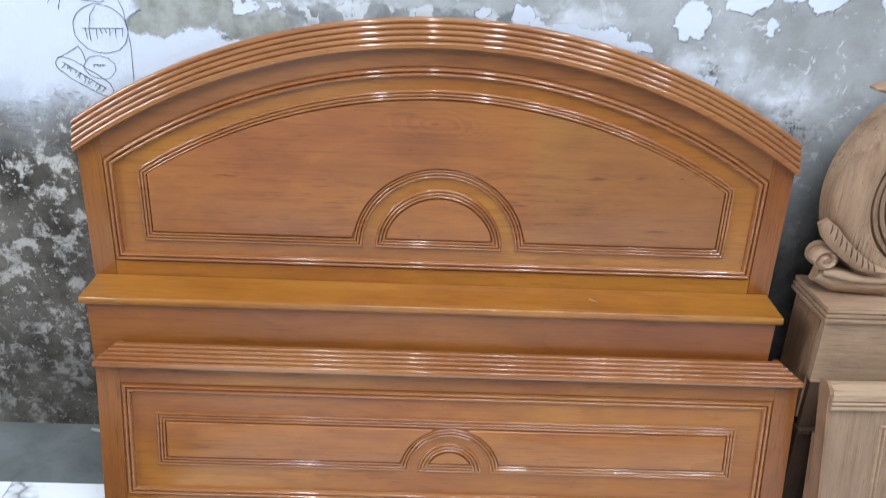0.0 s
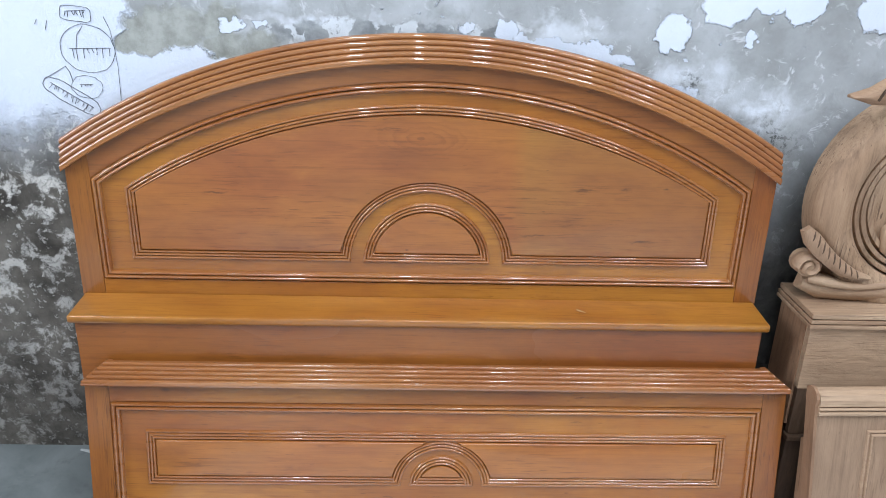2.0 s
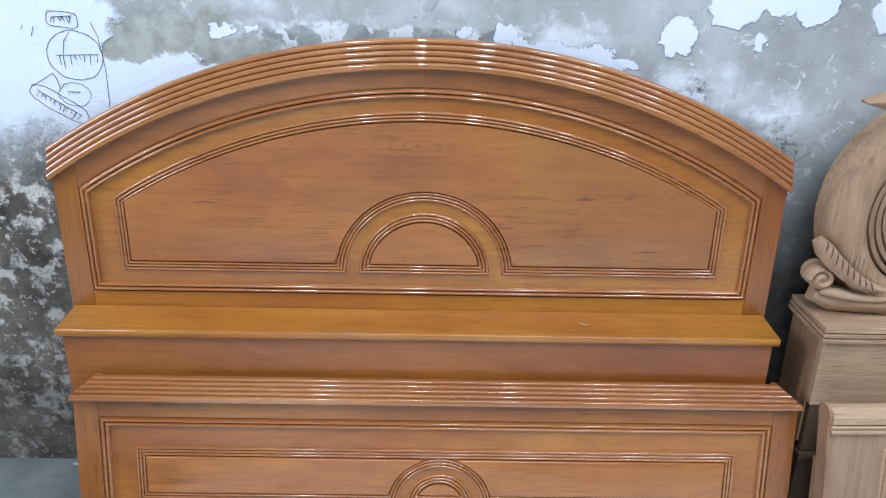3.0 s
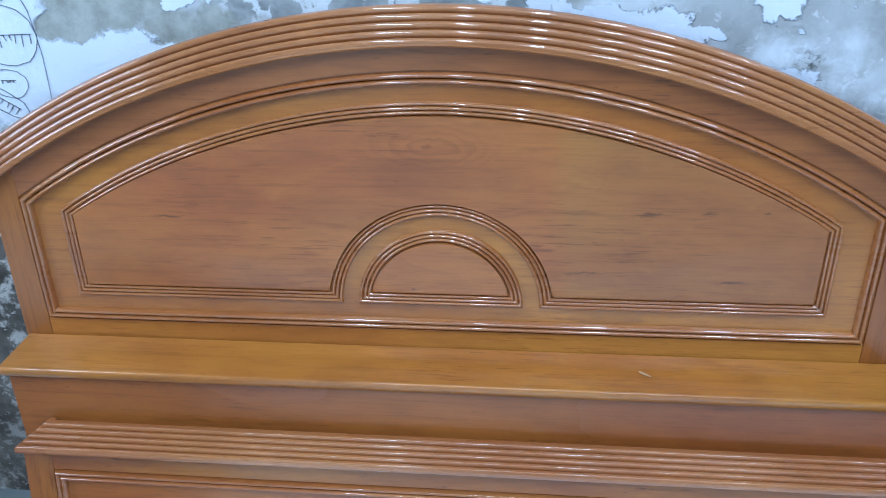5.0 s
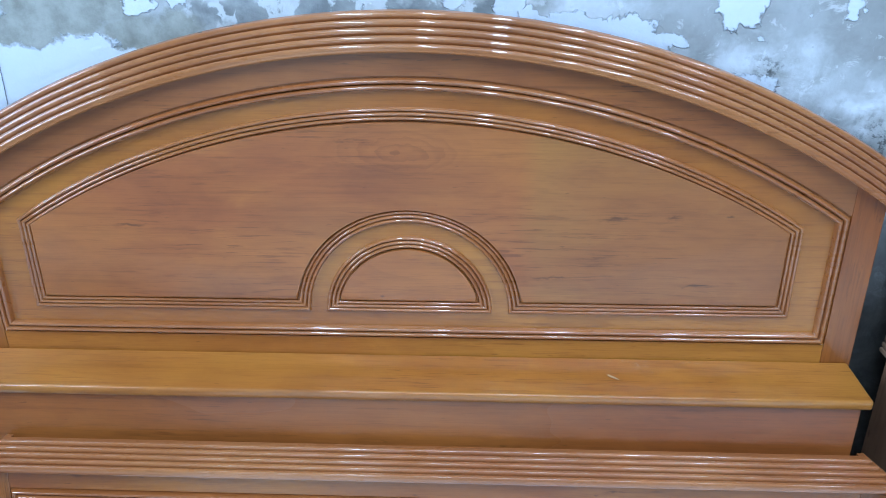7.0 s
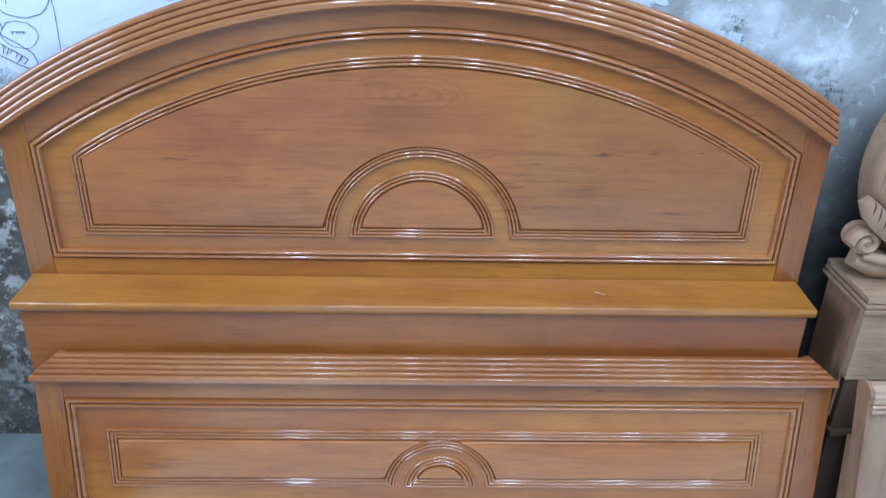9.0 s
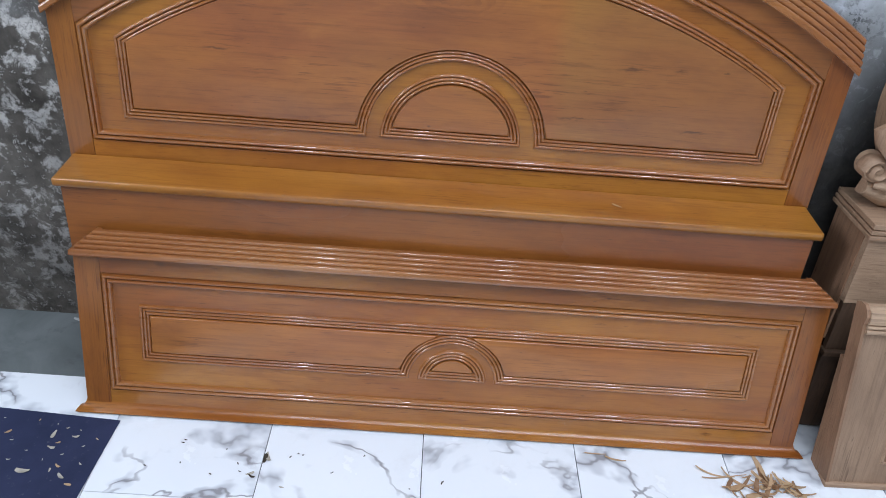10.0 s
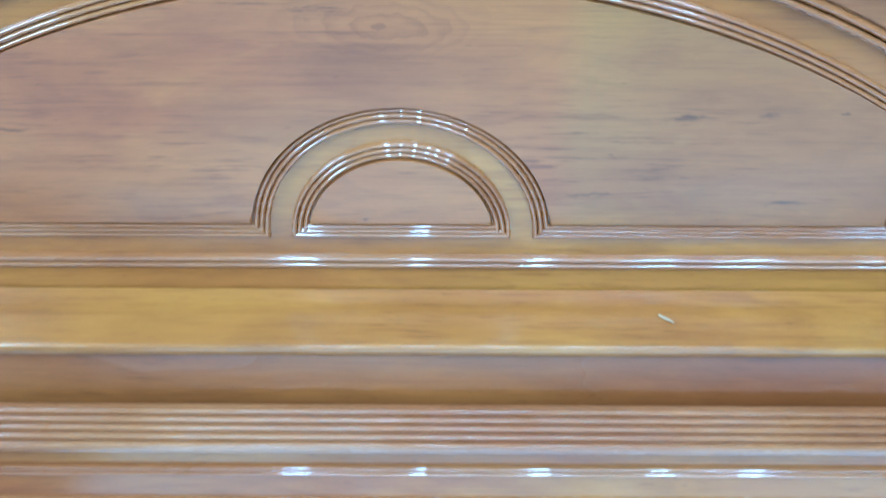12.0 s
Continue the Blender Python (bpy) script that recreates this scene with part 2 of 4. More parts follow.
raw_carved = wood("raw_carved_wood", (0.4968, 0.3404, 0.2162), (0.1012, 0.0534, 0.0276), (0.3036, 0.1840, 0.1058), "z", 0.0, 0.6, 1.7, knots=0.0)
raw_side = wood("raw_brown_wood", (0.3312, 0.1886, 0.1058), (0.0920, 0.0460, 0.0239), (0.2392, 0.1288, 0.0690), "z", 0.0, 0.66, 1.3, knots=0.0)
# weathered wood of the leg; also stands for shade in the leaf cuts
raw_dark = wood("weathered_and_cut_shade_wood", (0.1104, 0.0607, 0.0322), (0.0276, 0.0147, 0.0074), (0.0690, 0.0368, 0.0202), "z", 0.0, 0.7, knots=0.0)


def stained_wall():
    """Old limewash that peels and blisters off grey plaster, with damp and mould low on the left and gap shade painted
    low on the right.
    """
    m = Nodes("stained_limewash")
    rag, soft = warped(m, 0.16, 9), warped(m, 0.34, 4)
    sep = m.node("ShaderNodeSeparateXYZ")
    m.put(sep.inputs[0], soft)
    height, side = sep.outputs["Z"], sep.outputs["X"]
    cloud = m.noise(3.2, 6, 0.6)
    blot = m.noise(13, 6, 0.65, distort=0.4)
    grit = m.noise(90, 4, 0.6)
    plaster = m.mix(m.step(cloud, 0.35, 0.68), (0.30, 0.305, 0.30), (0.50, 0.515, 0.53))
    plaster = m.mix(m.math("MULTIPLY", m.step(blot, 0.5, 0.68), 0.6), plaster, (0.26, 0.265, 0.255))
    plaster = m.mix(m.math("MULTIPLY", m.step(m.noise(22, 5, 0.7, distort=0.8), 0.58, 0.66), 0.7), plaster, (0.66, 0.67, 0.69))
    # chalky bloom along the right slope and the middle
    bloom = spots(m, soft, [(0.62, 1.155, 0.30, 0.075), (0.20, 1.30, 0.30, 0.045), (-0.22, 1.325, 0.34, 0.030), (0.86, 1.10, 0.13, 0.07), (-0.45, 1.40, 0.10, 0.06)], 0.8)
    colour = m.mix(m.math("MULTIPLY", bloom, m.step(blot, 0.30, 0.52)), plaster, (0.70, 0.73, 0.78))
    # olive grey bare patch
    rough_rag = warped(m, 0.11, 16, 9)
    olive = spots(m, rough_rag, [(-0.69, 1.315, 0.155, 0.050), (-0.77, 1.275, 0.075, 0.048), (-0.56, 1.265, 0.065, 0.040), (-0.57, 1.345, 0.05, 0.032), (-0.47, 1.275, 0.06, 0.03)], 0.30)
    colour = m.mix(m.math("MULTIPLY", olive, 0.92), colour, m.mix(m.step(m.noise(17, 6, 0.65), 0.36, 0.64), (0.24, 0.245, 0.21), (0.42, 0.425, 0.39)))
    # a row of rounded grey blisters in a chalky band over the arch
    band = spots(m, rag, [(-0.20, 1.312, 0.30, 0.034), (0.08, 1.320, 0.14, 0.022)], 0.3)
    cells = m.step(m.voronoi(19, warped(m, 0.06, 26, 8)), 0.60, 0.54)
    colour = m.mix(m.math("MULTIPLY", band, 0.85), colour, m.mix(cells, (0.70, 0.73, 0.76), m.mix(m.step(blot, 0.4, 0.6), (0.20, 0.212, 0.215), (0.36, 0.375, 0.38))))
    # sound white paint
    white = spots(m, warped(m, 0.10, 12), [(-1.42, 1.40, 0.60, 0.52), (-0.98, 1.20, 0.26, 0.24), (-0.70, 1.19, 0.25, 0.075), (-0.66, 1.235, 0.06, 0.03), (-0.98, 1.50, 0.22, 0.16)], 0.08)
    straight = m.node("ShaderNodeSeparateXYZ")
    m.put(straight.inputs[0], m.coord)
    white = m.math("MULTIPLY", white, m.step(m.math("ADD", straight.outputs["Z"], m.math("MULTIPLY", m.noise(11, 8, 0.66), 0.55)), 1.22, 1.34))
    flakes = spots(m, warped(m, 0.075, 30, 9), [
        (0.575, 1.325, 0.046, 0.052), (0.705, 1.400, 0.070, 0.058), (0.80, 1.425, 0.08, 0.050), (0.895, 1.405, 0.055, 0.058), (1.10, 1.40, 0.065, 0.068), (0.776, 1.312, 0.018, 0.026),
        (0.147, 1.318, 0.032, 0.03), (0.19, 1.302, 0.02, 0.02), (0.05, 1.32, 0.03, 0.012), (0.37, 1.268, 0.055, 0.032), (0.28, 1.28, 0.05, 0.02),
        (-0.545, 1.318, 0.034, 0.018), (-0.47, 1.325, 0.025, 0.010), (0.245, 1.292, 0.05, 0.014), (0.43, 1.252, 0.05, 0.02), (0.62, 1.17, 0.05, 0.022)], 0.10)
    specks = m.math("MULTIPLY", m.step(m.noise(26, 5, 0.62, distort=0.4), 0.66, 0.69), m.step(m.noise(2.6, 3, 0.5), 0.46, 0.56))
    flakes = m.math("MAXIMUM", flakes, m.math("MULTIPLY", specks, m.step(height, 1.15, 1.25)))
    paint = m.math("MAXIMUM", m.math("MULTIPLY", white, m.step(olive, 0.9, 0.3)), flakes)
    lime = m.mix(m.step(cloud, 0.3, 0.7), (0.66, 0.71, 0.81), (0.73, 0.77, 0.85))
    colour = m.mix(paint, colour, lime)
    # mould and damp on the left
    low = m.math("MULTIPLY", m.step(height, 1.12, 0.90), m.step(side, -0.45, -0.75))
    crust = m.step(m.noise(14, 10, 0.70, distort=0.25), 0.525, 0.600)
    lace = m.step(m.noise(56, 6, 0.68, distort=0.4), 0.575, 0.620)
    patchy = m.step(m.noise(4.2, 3, 0.5, m.scaled((1, 1, 1), (3, 0, 5))), 0.38, 0.60)
    mould = m.mix(m.step(m.noise(6, 7, 0.66), 0.36, 0.66), (0.045, 0.039, 0.032), (0.170, 0.152, 0.128))
    fade = m.step(height, 0.05, 0.95, 0.35, 1.0)
    mould = m.mix(m.math("MULTIPLY", m.math("MULTIPLY", m.math("MAXIMUM", m.math("MULTIPLY", crust, 0.85), m.math("MULTIPLY", lace, 0.75)), fade), m.step(patchy, 0, 1, 0.55, 1.0)), mould, (0.80, 0.76, 0.70))
    sound = spots(m, warped(m, 0.10, 10), [(-1.57, 0.10, 0.17, 0.24)], 0.15)
    colour = m.mix(m.math("MULTIPLY", low, m.step(sound, 1.0, 0.0)), m.mix(sound, colour, lime), mould)
    # shade of the gap beside the carvings, painted near black into the lower right
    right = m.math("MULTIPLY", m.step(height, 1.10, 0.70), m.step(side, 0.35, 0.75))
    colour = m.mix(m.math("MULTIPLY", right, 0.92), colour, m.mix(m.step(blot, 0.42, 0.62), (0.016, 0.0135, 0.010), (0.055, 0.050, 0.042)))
    black = m.math("MULTIPLY", spots(m, soft, [(0.92, 1.04, 0.12, 0.06), (0.66, 1.165, 0.05, 0.03)], 0.8), m.step(m.noise(60, 4, 0.7), 0.50, 0.58))
    colour = m.mix(m.math("MULTIPLY", black, 0.8), colour, (0.05, 0.052, 0.05))
    relief = m.math("ADD", m.math("ADD", m.math("MULTIPLY", paint, 1.2), m.math("MULTIPLY", m.math("MULTIPLY", lace, low), 0.6)), m.math("ADD", m.math("MULTIPLY", blot, 0.9), m.math("MULTIPLY", grit, 0.25)))
    m.bump(relief, 0.8, 0.006)
    return m.done(colour, 0.85, 0.25)


def plain_plaster(name, tone):
    m = Nodes(name)
    colour = m.mix(m.step(m.noise(2.0, 5), 0.35, 0.7), (tone * 0.76, tone * 0.76, tone * 0.76), (tone * 1.03, tone * 1.03, tone))
    m.bump(m.noise(60, 4), 0.3, 0.002)
    return m.done(colour, 0.85, 0.3)


def cement():
    m = Nodes("trowelled_cement")
    colour = m.mix(m.step(m.noise(5, 6, 0.6, distort=0.6), 0.32, 0.68), (0.094, 0.105, 0.101), (0.172, 0.185, 0.179))
    colour = m.mix(m.math("MULTIPLY", m.step(m.noise(14, 5, 0.65), 0.58, 0.7), 0.5), colour, (0.08, 0.08, 0.08))
    m.bump(m.noise(70, 4), 0.25, 0.002)
    return m.done(colour, 0.6, 0.4)


def marble():
    """White glazed tile with grey clouded veins, turned differently on each tile."""
    m = Nodes("marble_tile")
    r = m.random()
    shift = m.node("ShaderNodeVectorMath", operation="SCALE")
    shift.inputs[0].default_value = (37.0, 53.0, 17.0)
    m.put(shift.inputs["Scale"], r)
    moved = m.node("ShaderNodeVectorMath", operation="ADD")
    m.put(moved.inputs[0], m.coord)
    m.put(moved.inputs[1], shift.outputs[0])
    v = moved.outputs[0]
    warp = m.noise(3.2, 4, 0.55, v, 0.3)
    vein = m.math("ABSOLUTE", m.math("SUBTRACT", warp, 0.5))
    broad = m.noise(3.0, 3, 0.5, v)
    thin = m.math("MULTIPLY", m.step(vein, 0.013, 0.004), m.step(broad, 0.43, 0.52))
    smoke = m.math("MULTIPLY", m.step(vein, 0.055, 0.012), m.step(m.noise(6.0, 3, 0.5, v), 0.47, 0.56))
    colour = m.mix(m.step(m.noise(1.6, 3, 0.5, v), 0.3, 0.7), (0.85, 0.86, 0.87), (0.79, 0.81, 0.835))
    colour = m.mix(m.math("MULTIPLY", smoke, 0.75), colour, (0.40, 0.41, 0.44))
    colour = m.mix(m.math("MULTIPLY", thin, 0.85), colour, (0.26, 0.25, 0.26))
    dust = m.step(m.noise(9, 6, 0.7), 0.55, 0.75)
    colour = m.mix(m.math("MULTIPLY", dust, 0.12), colour, (0.50, 0.43, 0.35))
    return m.done(colour, m.step(m.noise(7, 5), 0.3, 0.7, 0.14, 0.3), 0.5)


def navy():
    m = Nodes("navy_mat")
    weave = m.noise(400, 2)
    colour = m.mix(m.step(m.noise(8, 5), 0.3, 0.7), (0.017, 0.022, 0.056), (0.028, 0.034, 0.080))
    colour = m.mix(m.math("MULTIPLY", m.step(m.noise(60, 5, 0.7), 0.62, 0.72), 0.25), colour, (0.25, 0.23, 0.22))
    m.bump(weave, 0.4, 0.001)
    return m.done(colour, 0.75, 0.3)


def plain(name, colour, rough=0.6, amount=0.25):
    m = Nodes(name)
    return m.done(m.mix(m.step(m.noise(40, 4), 0.3, 0.7), colour, tuple(c * (1 - amount) for c in colour)), rough, 0.3)


ceiling_mat, wall_mat, plaster_mat, cement_mat, tile_mat, navy_mat = plain_plaster("grey_ceiling", 0.34), stained_wall(), plain_plaster("painted_plaster", 0.27), cement(), marble(), navy()
grout_mat = plain("dark_grout", (0.10, 0.10, 0.105), 0.9)
ink_mat = plain("black_pen", (0.06, 0.06, 0.085), 0.6, 0.6)
shaving_mat = wood("wood_shaving", (0.52, 0.36, 0.20), (0.30, 0.18, 0.09), (0.45, 0.28, 0.15), "x", 0.0, 0.6)
shaving_dark = wood("brown_shaving", (0.30, 0.17, 0.08), (0.10, 0.05, 0.02), (0.22, 0.11, 0.05), "x", 0.0, 0.6)
scrap_mat = plain("pale_scrap", (0.52, 0.47, 0.38), 0.8, 0.5)
scrap_dark = plain("dark_scrap", (0.06, 0.045, 0.03), 0.8, 0.5)


# ---- mesh helpers ----
def link(name, bm, material, parent=None, label="", smooth=False):
    me = bpy.data.meshes.new(name)
    bmesh.ops.recalc_face_normals(bm, faces=bm.faces)
    bm.to_mesh(me)
    bm.free()
    me.materials.append(material)
    if smooth:
        me.shade_smooth()
        me.set_sharp_from_angle(angle=radians(48))
    ob = new(name, me)
    if parent:
        ob.parent = parent
    if label:
        ob["label"] = label
    return ob


def part(name, bm, material, parent, label="", smooth=False):
    return link(name, bm, material, parent, label, smooth)


def box(x0, x1, y0, y1, z0, z1, bevel=0.0, seg=2, bm=None):
    bm = bm or bmesh.new()
    made = bmesh.ops.create_cube(bm, size=1)["verts"]
    for v in made:
        v.co = Vector(((x0 + x1) / 2 + v.co.x * (x1 - x0), (y0 + y1) / 2 + v.co.y * (y1 - y0), (z0 + z1) / 2 + v.co.z * (z1 - z0)))
    if bevel:
        edges = {e for v in made for e in v.link_edges}
        bmesh.ops.bevel(bm, geom=list(edges), offset=bevel, segments=seg, affect="EDGES", profile=0.6)
    return bm


def plate(points, y0, y1, bevel=0.0):
    """A flat board with the outline points (x, z), from y0 (front) to y1."""
    bm = bmesh.new()
    front = [bm.verts.new((x, y0, z)) for x, z in points]
    back = [bm.verts.new((x, y1, z)) for x, z in points]
    f = bm.faces.new(front)
    bm.faces.new(back[::-1])
    n = len(points)
    for i in range(n):
        bm.faces.new((front[i], front[(i + 1) % n], back[(i + 1) % n], back[i]))
    if bevel:
        bmesh.ops.bevel(bm, geom=list(f.edges), offset=bevel, segments=3, affect="EDGES", profile=0.5)
    return bm


def strip(lower, upper, y0, y1):
    """A board between two matching lines of (x, z) points."""
    bm = bmesh.new()
    rows = [[bm.verts.new((x, y, z)) for x, z in line] for line, y in ((lower, y0), (upper, y0), (upper, y1), (lower, y1))]
    for i in range(len(lower) - 1):
        for a, b in ((0, 1), (1, 2), (2, 3), (3, 0)):
            bm.faces.new((rows[a][i], rows[a][i + 1], rows[b][i + 1], rows[b][i]))
    for i in (0, -1):
        bm.faces.new([r[i] for r in rows])
    return bm


def sweep(path, profile, closed, place):
    """Sweeps a profile of (u to the path's left, v up from its plane) along a flat path with mitred corners. place(a, b, v) gives the point."""
    bm = bmesh.new()
    n = len(path)
    rings = []
    for i, (a, b) in enumerate(path):
        prev = path[i - 1] if i or closed else None
        nxt = path[(i + 1) % n] if i < n - 1 or closed else None
        normals = []
        for p, q in ((prev, (a, b)), ((a, b), nxt)):
            if p and q:
                d = Vector((q[0] - p[0], q[1] - p[1])).normalized()
                normals.append(Vector((-d.y, d.x)))
        m = sum(normals, Vector((0, 0))).normalized()
        m = m / max(0.35, m.dot(normals[0]))
        rings.append([bm.verts.new(place(a + m.x * u, b + m.y * u, v)) for u, v in profile])
    for i in range(n if closed else n - 1):
        r, s = rings[i], rings[(i + 1) % n]
        for k in range(len(profile) - 1):
            bm.faces.new((r[k], s[k], s[k + 1], r[k + 1]))
    if not closed:
        for r in (rings[0], rings[-1]):
            bm.faces.new(r)
    return bm


def reeds(count, width, rise, tilt=0.0, groove=0.27, base=-0.004, depth=-0.0055):
    """A reeded profile: count half-round beads side by side over width, climbing by tilt."""
    pts = [(0, base)]
    w = width / count
    for k in range(count):
        for j in range(9):
            t = j / 8
            u = k * w + w * (groove / 2 + t * (1 - groove))
            pts.append((u, tilt * u / width + rise * (1 - (2 * t - 1) ** 2)))
        pts.append(((k + 1) * w, tilt * (k + 1) / count + depth))
    pts.append((width, base))
    return pts


def cushion(width=0.0275, rise=0.0036):
    """Three round beads side by side, and the sharp groove that parts them from the panel."""
    bead = [(u, v - 0.0005) for u, v in reeds(3, width * 0.94, rise, groove=0.13, depth=-0.0020)][1:-1]
    return [(0, -0.008)] + bead + [(width * 0.95, -0.0048), (width, -0.0048), (width, -0.008)]


def stepped_reeds(count, du, dv, rise):
    """Round reeds that climb a slope, each du in and dv up from the one before, with deep grooves between."""
    w = math.hypot(du, dv)
    d, n = Vector((du, dv)) / w, Vector((-dv, du)) / w
    out = []
    for k in range(count):
        for j in range(9):
            f = j / 8
            p = d * w * (k + 0.11 + 0.78 * f) + n * rise * math.sin(math.pi * f) ** 0.65
            out.append((p.x, p.y))
        if k < count - 1:
            p = d * w * (k + 1) - n * 0.0075
            out.append((p.x, p.y))
    return out


def half_disc(cx, cz, a, b, count=32):
    """A half moon's outline: the base from left to right, then back over the top."""
    return [(cx - a, cz)] + [(cx + a * math.cos(math.pi * i / count), cz + b * math.sin(math.pi * i / count)) for i in range(count)]


def arc(radius, top, half, count=48, peak=0.0):
    """Points (x, z) of a flat arch from right to left; peak lifts its two halves to a faint point in the middle."""
    xs = [half * (1 - 2 * i / count) for i in range(count + 1)]
    return [(x, top - radius + math.sqrt(radius ** 2 - x ** 2) + peak * (1 - abs(x) / half)) for x in xs]


def lunette(cx, cz, a, b, count=28):
    """Half an ellipse from left to right over the top."""
    return [(cx - a * math.cos(math.pi * i / count), cz + b * math.sin(math.pi * i / count)) for i in range(count + 1)]


def cut_lunette(cx, cz, a, b, base, count=28):
    """The part of such a half ellipse that lies over the height base."""
    low = math.asin((base - cz) / b)
    turns = [low + (math.pi - 2 * low) * i / count for i in range(count + 1)]
    return [(cx - a * math.cos(v), cz + b * math.sin(v)) for v in turns]


def thing(name, m, label, category, group="", kind=""):
    ob = new(name)
    ob.empty_display_size = 0.05
    ob.matrix_world = m
    return tagged(ob, label, category, group, kind)


def front(a, b, v):
    """Mouldings on an upright face: v stands proud of it."""
    return (a, -v, b)


# ---- the room ----
X0, X1 = WEST_X, 5.6
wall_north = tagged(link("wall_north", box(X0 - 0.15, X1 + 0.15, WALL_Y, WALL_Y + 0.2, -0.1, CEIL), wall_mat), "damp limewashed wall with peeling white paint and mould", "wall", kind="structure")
tagged(link("wall_east", box(X1, X1 + 0.15, SOUTH_Y - 0.2, WALL_Y, -0.1, CEIL), plaster_mat), "plain painted plaster wall", "wall", kind="structure")
bm = box(X0 - 0.15, X0, SOUTH_Y - 0.2, WALL_Y, -0.1, OPEN_Z0)
box(X0 - 0.15, X0, SOUTH_Y - 0.2, WALL_Y, OPEN_Z1, CEIL, bm=bm)
box(X0 - 0.15, X0, SOUTH_Y - 0.2, OPEN_Y0, OPEN_Z0, OPEN_Z1, bm=bm)
box(X0 - 0.15, X0, OPEN_Y1, WALL_Y, OPEN_Z0, OPEN_Z1, bm=bm)
tagged(link("wall_west", bm, plaster_mat), "plain painted plaster wall with a high opening", "wall", kind="structure")
bm = box(X0, DOOR_X0, SOUTH_Y - 0.2, SOUTH_Y, -0.1, CEIL)
box(DOOR_X1, X1, SOUTH_Y - 0.2, SOUTH_Y, -0.1, CEIL, bm=bm)
box(DOOR_X0, DOOR_X1, SOUTH_Y - 0.2, SOUTH_Y, DOOR_TOP, CEIL, bm=bm)
tagged(link("wall_south", bm, plaster_mat), "plain painted plaster wall with a wide open doorway", "wall", kind="structure")
bm = box(X0 - 0.15, X1 + 0.15, LIGHT_Y1, WALL_Y + 0.2, CEIL, CEIL + 0.12)
box(X0 - 0.15, X1 + 0.15, SOUTH_Y - 0.2, LIGHT_Y0, CEIL, CEIL + 0.12, bm=bm)
edges = [X0 - 0.15] + [e for wx, ww in ROOF_LIGHTS for e in (wx - ww / 2, wx + ww / 2)] + [X1 + 0.15]
for a, b in zip(edges[::2], edges[1::2]):
    box(a, b, LIGHT_Y0, LIGHT_Y1, CEIL, CEIL + 0.12, bm=bm)
tagged(link("ceiling", bm, ceiling_mat), "plain pale ceiling with long roof lights", "ceiling", kind="structure")
TILE, TILE_EDGE = 0.40, 2.330
TILE_SOUTH = 2.355 - 6 * TILE
floor = tagged(link("floor", box(X0, X1, TILE_SOUTH, TILE_EDGE - 0.002, -0.10, -0.004), grout_mat), "white grey-veined marble tile floor", "floor", kind="structure")
# out of view: dull floor added so less light bounces onto the boards
tagged(link("unseen_cement_floor", box(X0, X1, SOUTH_Y, TILE_SOUTH - 0.002, -0.10, -0.002), cement_mat), "unseen grey cement floor added to lessen bounced light", "floor", kind="structure")
tagged(link("cement_strip", box(X0, X1, TILE_EDGE, WALL_Y, -0.10, -0.006), cement_mat), "bare grey cement strip along the wall", "floor", kind="structure")


# ---- varnished headboard ----
OUTER_BEAD = [(0, -0.008), (0, -0.0050), (0.0026, -0.0050)] + [(0.003 + u, v + 0.003) for u, v in reeds(2, 0.023, 0.0052, groove=0.16, depth=-0.0045)][1:-1] + [(0.0265, -0.0052), (0.0265, -0.008)]


